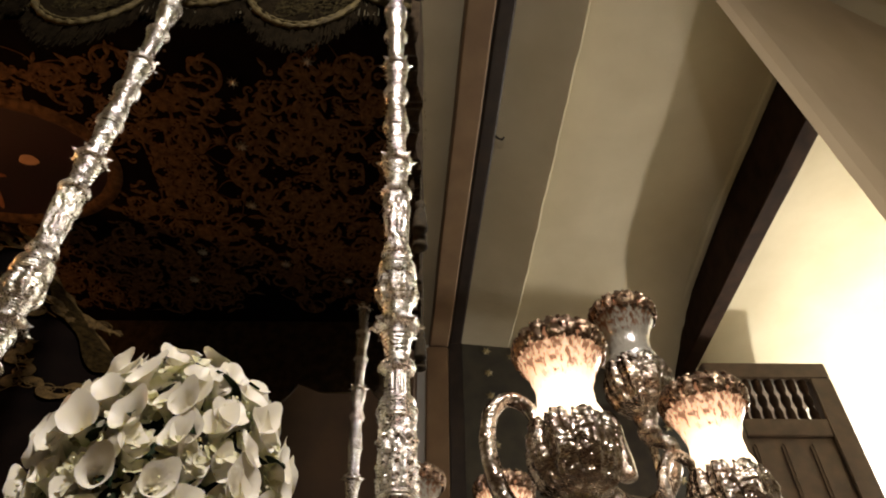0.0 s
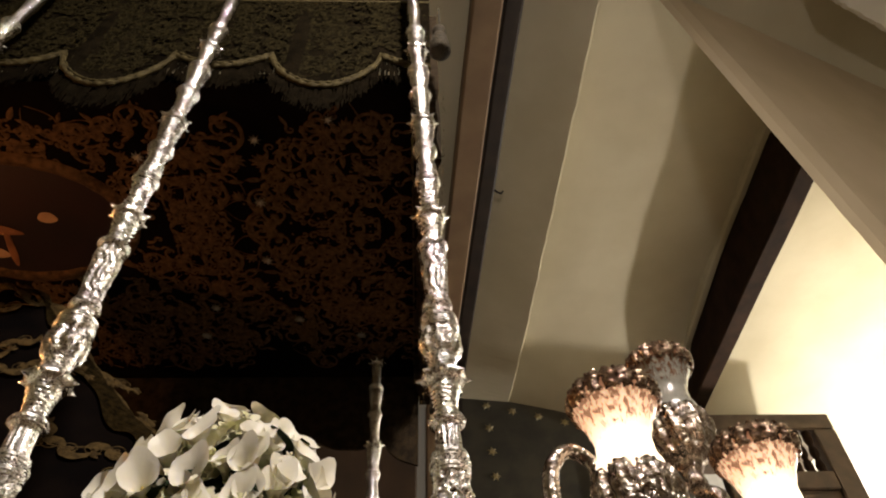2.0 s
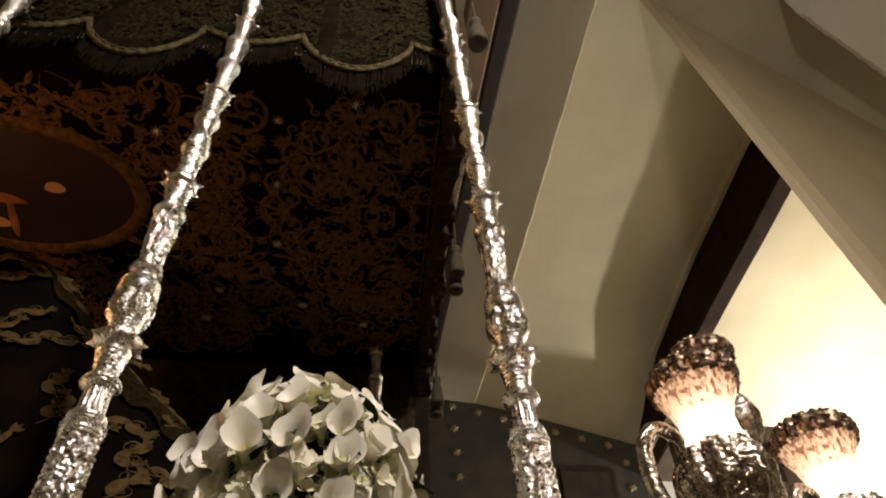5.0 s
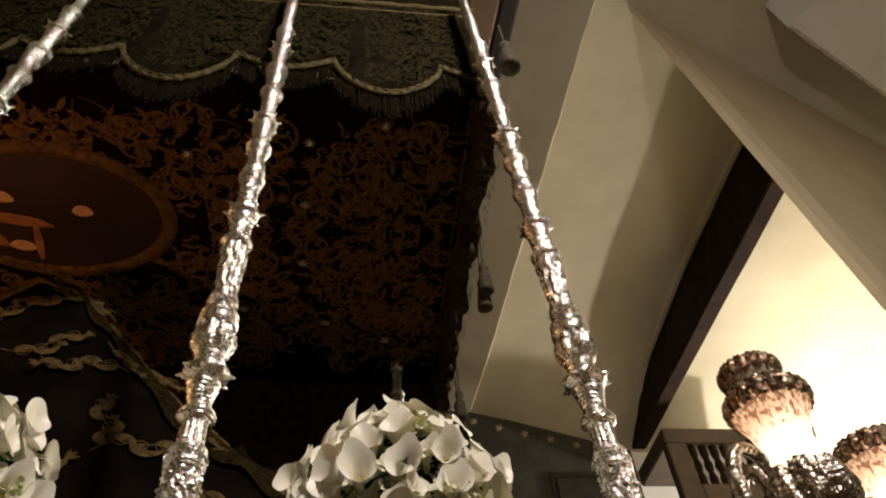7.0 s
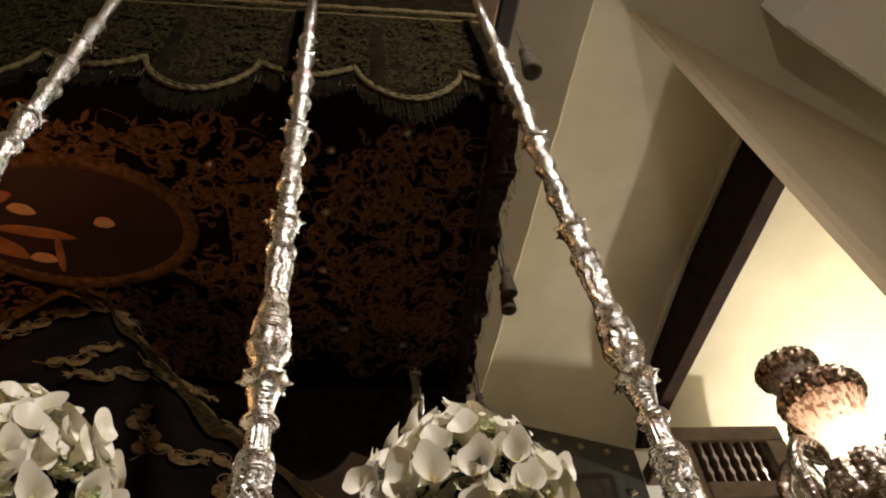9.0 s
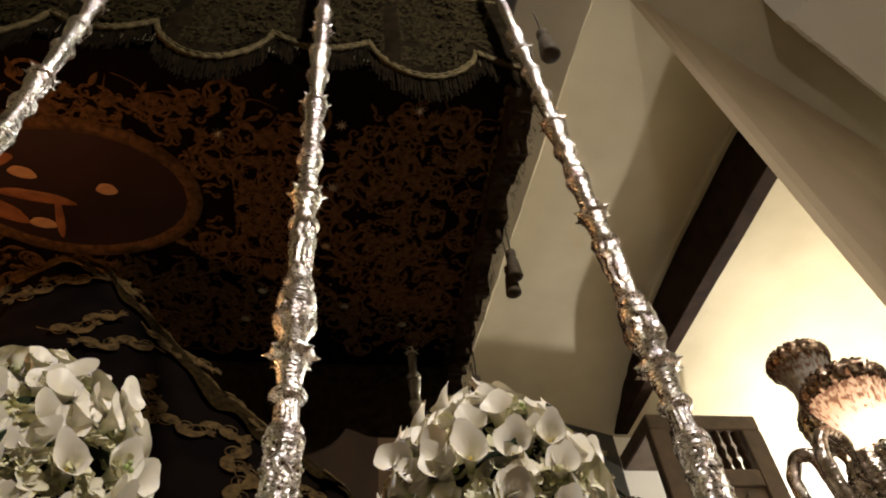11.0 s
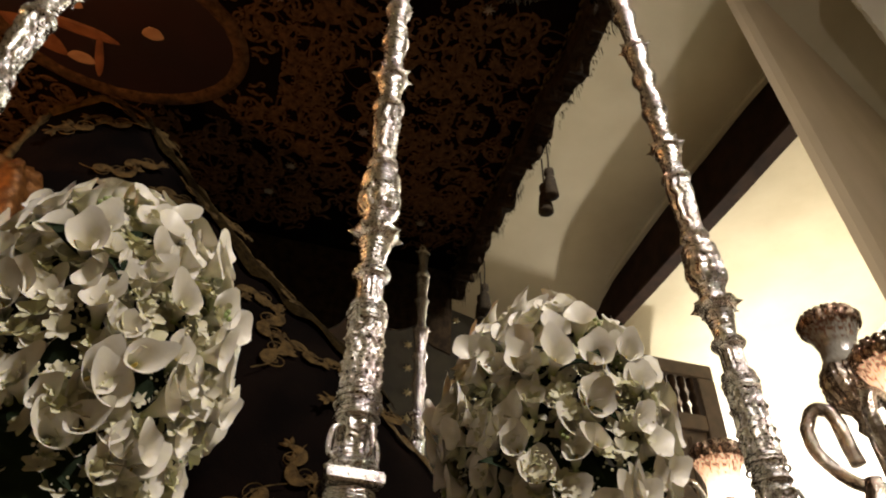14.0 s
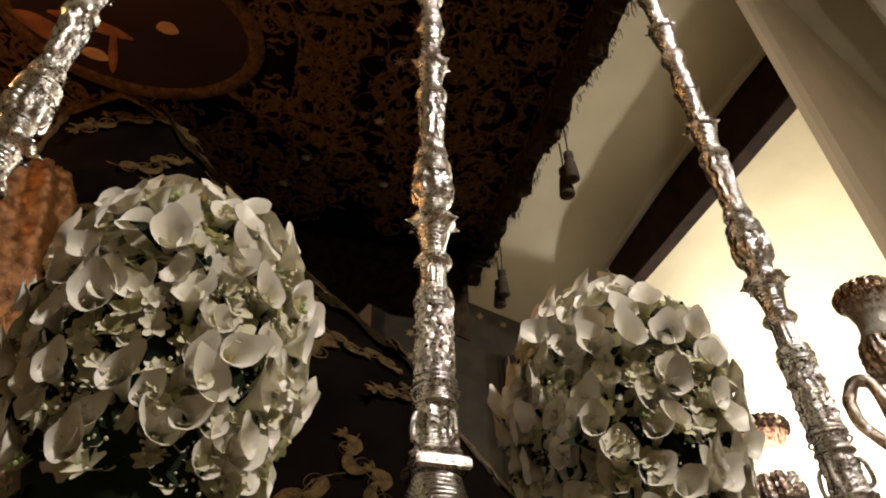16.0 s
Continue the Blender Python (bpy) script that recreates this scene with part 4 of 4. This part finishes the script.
emb.parent = mantle
tagged(emb, "pale gold leaf embroidery", kind="stuff")
bm = lathe(dense([(1.45, 0.3), (1.9, 0.24), (2.4, 0.17), (2.7, 0.13), (2.85, 0.12), (2.95, 0.11), (3.05, 0.1), (3.13, 0.07), (3.17, 0.03)], 0.012), 72, lambda a, z: 0.01 * math.sin(7 * a + 9 * z) + 0.012 * noise.noise((math.cos(a) * 5, math.sin(a) * 5, z * 25)) + 0.006 * noise.noise((math.cos(a) * 14, math.sin(a) * 14, z * 70)))
statue = part("statue", bm, statue_gold, None, smooth=True, at=Matrix.Translation((-1.53, 1.64, 0.203)) @ Matrix.Diagonal((1, 1, 0.86, 1)))
tagged(statue, "draped gold figure statue standing under the mantle", "statue")

# ---- flower bouquets ----
def calla_mesh(seed):
    """A spathe: a slim tube that opens into a wide flared sheet with one pointed tip on its tall side (+x)."""
    rng = random.Random(seed)
    bm = bmesh.new()
    rows = []
    nr, ns = 11, 22
    wide, tipl, roll = rng.uniform(0.9, 1.15), rng.uniform(0.7, 1.2), rng.uniform(0.6, 1.2)
    for i in range(nr + 1):
        t = i / nr
        row = []
        for j in range(ns):
            a = 2 * math.pi * j / ns
            tall = 0.5 + 0.5 * math.cos(a)
            tip = max(0.0, math.cos(a)) ** 7
            z = (0.046 + 0.026 * tall) * t + 0.008 * tip * tipl * t ** 4 - 0.005 * roll * max(0.0, t - 0.82) * 5.5 * (0.3 + 0.7 * (1 - tall))
            r = 0.0055 + 0.005 * t + 0.0165 * wide * t ** 2.7 + 0.008 * tip * tipl * t ** 5
            wob = 0.0016 * t ** 3 * math.sin(3 * a + seed * 1.7) + 0.001 * t ** 3 * math.sin(5 * a + seed)
            row.append(bm.verts.new((r * math.cos(a), (r + wob) * math.sin(a) * (1.0 - 0.08 * tip), z + wob)))
        rows.append(row)
    for p, q in zip(rows, rows[1:]):
        for j in range(ns):
            m = (j + 1) % ns
            bm.faces.new((p[j], p[m], q[m], q[j]))
    bm.faces.new(rows[0][::-1])
    return bm


def blossom_mesh(seed):
    rng = random.Random(seed)
    bm = bmesh.new()
    for k in range(6):
        a = k * math.pi / 3 + rng.uniform(-0.2, 0.2)
        c, s = math.cos(a), math.sin(a)
        l, w, lift = 0.019, 0.0085, 0.012 * (1 if k % 2 else 0.7)
        pts = [(0.001, -0.002, 0), (0.001, 0.002, 0), (l * 0.5, w, lift * 0.8), (l, w * 0.3, lift), (l * 1.05, -w * 0.3, lift * 0.95), (l * 0.5, -w, lift * 0.8)]
        v = [bm.verts.new((x * c - y * s, x * s + y * c, z)) for x, y, z in pts]
        m = bm.verts.new((l * 0.5 * c, l * 0.5 * s, lift * 0.5))
        for i in range(6):
            bm.faces.new((v[i], v[(i + 1) % 6], m))
    return bm


def sprig_mesh(seed, r, count, size):
    rng = random.Random(seed)
    bm = bmesh.new()
    for k in range(count):
        g = bmesh.ops.create_icosphere(bm, subdivisions=1, radius=size * rng.uniform(0.7, 1.2))
        bmesh.ops.translate(bm, verts=g["verts"], vec=(rng.uniform(-r, r), rng.uniform(-r, r), rng.uniform(0, r)))
    return bm


def leaf_mesh():
    bm = bmesh.new()
    rows = []
    for i in range(7):
        t = i / 6
        w = 0.014 * math.sin(math.pi * (0.08 + 0.92 * t))
        z = 0.02 * math.sin(t * 2.4)
        rows.append([bm.verts.new((t * 0.075, -w, z + 0.004)), bm.verts.new((t * 0.075, 0, z)), bm.verts.new((t * 0.075, w, z + 0.004))])
    for p, q in zip(rows, rows[1:]):
        bm.faces.new((p[0], q[0], q[1], p[1]))
        bm.faces.new((p[1], q[1], q[2], p[2]))
    return bm


callas = [mesh_of(calla_mesh(s), "calla_lily", petal, True) for s in range(5)]
blossoms = [mesh_of(blossom_mesh(s), "freesia_blossom", petal_small, True) for s in range(4)]
gyps = [mesh_of(sprig_mesh(s, 0.018, 12, 0.0022), "white_sprig", petal_small, True) for s in range(3)]
buds = [mesh_of(sprig_mesh(9 + s, 0.014, 6, 0.006), "green_bud", bud, True) for s in range(3)]
leaves = mesh_of(leaf_mesh(), "leaf", leaf, True)
bm = lathe([(0.006, 0.0025), (0.03, 0.0028), (0.034, 0.001)], 8)
spad = mesh_of(bm, "spadix", spadix_yellow, True)


def bouquet(place, top, radius, seed, group):
    """An egg-shaped bouquet whose tip stands at height top over place."""
    rng = random.Random(seed)
    ob = thing("bouquet", place, "tall domed bouquet of white calla lilies, small blossoms and green buds", "flowers", group)
    H = top - place[2]
    def surf(t, a):
        k = min(1.0, t / 0.58)
        r = radius * math.sqrt(max(0.0015, 1 - (1 - k) ** 2)) * (1 if t < 0.6 else 1 - 0.55 * (t - 0.6))
        up = max(0.0, 1 - k)
        side = math.sqrt(1 - up * up)
        return Vector((r * math.cos(a), r * math.sin(a), H - 0.035 - t * 0.475)), Vector((math.cos(a) * side, math.sin(a) * side, up)).normalized()
    core = []
    for i in range(21):
        t = i / 20
        p, _ = surf(t, 0)
        core.append((p.z - 0.03, max(0.004, p.x - 0.035)))
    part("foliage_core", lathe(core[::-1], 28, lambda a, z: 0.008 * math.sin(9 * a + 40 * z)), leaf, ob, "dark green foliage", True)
    def put(name, mesh, t, a, off, s, lean=0.35, rise=0.25, face=None):
        p, nrm = surf(t, a)
        d = (nrm + Vector((rng.uniform(-lean, lean), rng.uniform(-lean, lean), rng.uniform(-lean, lean) + rise))).normalized()
        turn = d.to_track_quat("Z", "Y").to_matrix().to_4x4()
        spin = rng.uniform(0, 6.28)
        if face is not None:
            up = turn.inverted() @ nrm
            spin = math.atan2(up.y, up.x) + rng.uniform(-face, face)
        m = Matrix.Translation(p + nrm * off) @ turn @ Matrix.Rotation(spin, 4, "Z") @ Matrix.Scale(s, 4)
        return share(name, mesh, ob, m)
    total = 285
    for i in range(total):
        t, a = (i + 0.5) / total, i * 2.39996 + rng.uniform(-0.4, 0.4)
        p, nrm = surf(0.004 + 0.97 * t ** 0.9, a)
        size = rng.uniform(0.64, 0.92)
        d = (nrm * 0.85 + Vector((rng.uniform(-0.35, 0.35), rng.uniform(-0.35, 0.35), rng.uniform(0.2, 0.65)))).normalized()
        turn = d.to_track_quat("Z", "Y").to_matrix().to_4x4()
        inward = turn.inverted() @ (Vector((0, 0, 1)) - nrm)
        spin = math.atan2(inward.y, inward.x) + rng.uniform(-1.0, 1.0)
        m = Matrix.Translation(p - nrm * rng.uniform(0.03, 0.05)) @ turn @ Matrix.Rotation(spin, 4, "Z") @ Matrix.Scale(size, 4)
        c = share("calla_lily", callas[i % 5], ob, m)
        share("spadix", spad, c, Matrix.Identity(4))
    for i in range(300):
        put("freesia_blossom", blossoms[i % 4], rng.random() ** 0.75 * 0.98, rng.uniform(0, 6.28), rng.uniform(-0.048, -0.02), rng.uniform(0.8, 1.2), 0.5)
    bm = bmesh.new()
    for i in range(620):
        t, a = rng.random() ** 0.8 * 0.98, rng.uniform(0, 6.28)
        p, nrm = surf(t, a)
        d = (nrm + Vector((rng.uniform(-0.6, 0.6), rng.uniform(-0.6, 0.6), rng.uniform(-0.3, 0.8)))).normalized()
        before = len(bm.verts)
        bm.from_mesh(blossoms[i % 4])
        bm.verts.ensure_lookup_table()
        bmesh.ops.transform(bm, matrix=Matrix.Translation(p + nrm * rng.uniform(-0.042, -0.014)) @ d.to_track_quat("Z", "Y").to_matrix().to_4x4() @ Matrix.Rotation(rng.uniform(0, 6.28), 4, "Z") @ Matrix.Scale(rng.uniform(0.7, 1.15), 4), verts=bm.verts[before:])
    tagged(part("small_blossoms", bm, petal_small, ob, "small cream and pale green filler blossoms", True), kind="stuff")
    for i in range(210):
        put("white_sprig", gyps[i % 3], rng.random() ** 0.75 * 0.98, rng.uniform(0, 6.28), rng.uniform(-0.04, -0.018), rng.uniform(0.8, 1.2), 0.6)
    for i in range(34):
        put("green_bud", buds[i % 3], rng.random() ** 0.8, rng.uniform(0, 6.28), rng.uniform(-0.03, -0.01), rng.uniform(0.5, 0.8), 0.6)
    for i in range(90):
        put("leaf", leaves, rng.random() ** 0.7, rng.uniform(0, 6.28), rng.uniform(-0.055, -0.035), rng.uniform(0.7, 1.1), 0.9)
    vase = part("vase", lathe([(-0.36, 0.07), (-0.34, 0.075), (-0.3, 0.03), (-0.22, 0.05), (-0.1, 0.085), (0.0, 0.06), (0.03, 0.07)], 32, ornament(0.002, 8, 60)), silver, ob, "chased silver vase", True)
    return ob


bouquet((-0.342, 1.05, 1.8), 2.378, 0.184, 3, "bouquets along the float")
bouquet((-1.02, 1.03, 1.8), 2.4, 0.188, 8, "bouquets along the float")

# ---- candelabrum ----
cand = thing("candelabrum", (0, 0, 0), "silver branched candelabrum with stained glass tulip shades", "candelabrum")


def tulip(place, s, lit, lean=(0, 0), handle=None):
    """A glass tulip shade in a chased silver cup, its rim s * 0.3 m over place."""
    m = Matrix.Translation(place) @ Matrix.Rotation(lean[0], 4, "X") @ Matrix.Rotation(lean[1], 4, "Y") @ Matrix.Scale(s, 4)
    prof = [(0.03, 0.03), (0.045, 0.047), (0.07, 0.048), (0.095, 0.04), (0.115, 0.039), (0.14, 0.0455), (0.158, 0.055), (0.172, 0.0615), (0.186, 0.063), (0.197, 0.059), (0.204, 0.051)]
    inner = [(z, r - 0.003) for z, r in prof[::-1]]
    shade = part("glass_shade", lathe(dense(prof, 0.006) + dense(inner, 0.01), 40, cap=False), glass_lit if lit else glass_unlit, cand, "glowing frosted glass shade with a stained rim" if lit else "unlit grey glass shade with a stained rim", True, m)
    rim = lathe(dense([(0.166, 0.0605), (0.174, 0.0645), (0.186, 0.0665), (0.197, 0.063), (0.206, 0.055), (0.208, 0.05)], 0.0025), 96, chased(0.0032, 190, 16), cap=False)
    beads(rim, 0.17, 0.0625, 30, 0.0036)
    beads(rim, 0.187, 0.066, 34, 0.0042)
    beads(rim, 0.204, 0.057, 26, 0.0038)
    part("rim", rim, rim_bronze, shade, "beaded brown and silver rim", True)
    petals = chased(0.0035, 150, 0)
    cup = lathe(dense([(-0.09, 0.012), (-0.075, 0.02), (-0.06, 0.016), (-0.04, 0.022), (-0.02, 0.045), (0.01, 0.056), (0.035, 0.058), (0.055, 0.052), (0.066, 0.048)], 0.0025), 120, lambda a, z: petals(a, z) + (0.009 * abs(math.sin(4 * a + 9 * z)) - 0.004 + 0.002 * math.sin(24 * a + 60 * z)) * max(0.0, min(1.0, (z + 0.04) / 0.03)))
    part("cup", cup, silver_aged, shade, "chased silver flower cup", True)
    if lit:
        g = bmesh.new()
        bmesh.ops.create_icosphere(g, subdivisions=2, radius=0.018)
        part("bulb", g, bulb_mat, shade, at=Matrix.Translation((0, 0, 0.09)), smooth=True)
    return m


rim_bronze = material("stained_silver_rim", (0.42, 0.31, 0.22), 0.18, 0.85, (0.12, 0.06, 0.035), 120, 4, 0.7, 260, bump_detail=2, bump_depth=0.003)
bulb_mat = material("lit_bulb", (1, 0.9, 0.7), 0.4, emit=(1.0, 0.82, 0.55), strength=25)
LAMPS = [((0.229, 0.893, 2.087), 1.0, True), ((0.43, 1.165, 2.368), 1.0, False), ((0.47, 1.01, 2.075), 1.0, True), ((0.19, 1.355, 2.11), 0.9, True), ((0.02, 1.365, 2.14), 0.85, False)]
for p, s, lit in LAMPS:
    tulip(p, s, lit)


def rope(a, i):
    return 0.22 * math.sin(2 * a + i * 0.9)


def arm(points, r0=0.012, r1=0.008):
    part("arm", tube(smooth_path(points, 14), lambda t: r0 + (r1 - r0) * t, 10, wave=rope), silver_aged, cand, "twisted silver branch", True)


stem = (0.34, 1.12)
part("stem", lathe(dense([(1.44, 0.09), (1.47, 0.085), (1.52, 0.03), (1.62, 0.045), (1.7, 0.028), (1.85, 0.035), (1.95, 0.02), (2.1, 0.03), (2.16, 0.014)], 0.01), 40, ornament(0.003, 8, 50)), silver_aged, cand, smooth=True, at=Matrix.Translation((*stem, 0)))
for p, s, lit in LAMPS:
    x, y, z = p
    z -= 0.088 * s
    mx, my = (stem[0] + x) / 2, (stem[1] + y) / 2
    arm([(stem[0], stem[1], 1.8), (mx, my, 1.74 + 0.1 * (z - 1.9)), (x + 0.3 * (x - mx), y + 0.3 * (y - my), min(1.85, z - 0.07)), (x, y, z)])
# scrolled handles beside the shades
for (x, y, z), yaw, s in (((0.17, 0.893, 2.122), 0.2, 1.15), ((-0.04, 1.335, 2.15), 0.3, 0.95), ((0.08, 1.345, 2.15), 3.0, 0.9), ((0.415, 1.0, 2.105), 0.3, 1.0)):
    pts = [(0.02, 0, -0.1), (-0.015, 0, -0.085), (-0.04, 0, -0.04), (-0.045, 0, 0.02), (-0.025, 0, 0.055), (0.005, 0, 0.05), (0.015, 0, 0.02), (0.005, 0, 0.0)]
    part("scroll_handle", tube(smooth_path(pts, 8), lambda t: 0.0115 - 0.004 * t, 10, wave=lambda a, i: 0.07 * math.sin(3 * a + i * 0.7)), silver_aged, cand, smooth=True, at=Matrix.Translation((x, y, z)) @ Matrix.Rotation(yaw, 4, "Z") @ Matrix.Scale(s, 4))

# the large looped handle under the tall unlit shade
pts = [(-0.022, 0, -0.075), (-0.028, 0, -0.01), (-0.04, 0, 0.045), (-0.07, 0, 0.052), (-0.092, 0, 0.01), (-0.082, 0, -0.05), (-0.04, 0, -0.105), (0.01, 0, -0.13), (0.055, 0, -0.1), (0.065, 0, -0.045), (0.03, 0, -0.02)]
part("loop_handle", tube(smooth_path(pts, 9), lambda t: 0.0155 - 0.003 * t, 12, wave=lambda a, i: 0.08 * math.sin(3 * a + i * 0.5)), silver_aged, cand, "large looped silver handle", True, Matrix.Translation((0.398, 1.165, 2.29)) @ Matrix.Rotation(-0.8, 4, "Z"))

# ---- lamp fittings out of sight ----
fit_lamp = thing("wall_lamp", (6.3, 7.1, 4.71), "small white wall lamp on the side wall", "lamp")
part("bracket", tube([(1.25, 0.0, -0.12), (0.3, 0.0, -0.12), (0.0, 0, -0.05)], 0.02), black_wood, fit_lamp)
part("holder", lathe([(-0.06, 0.03), (0.0, 0.045), (0.02, 0.045)], 16), black_wood, fit_lamp)
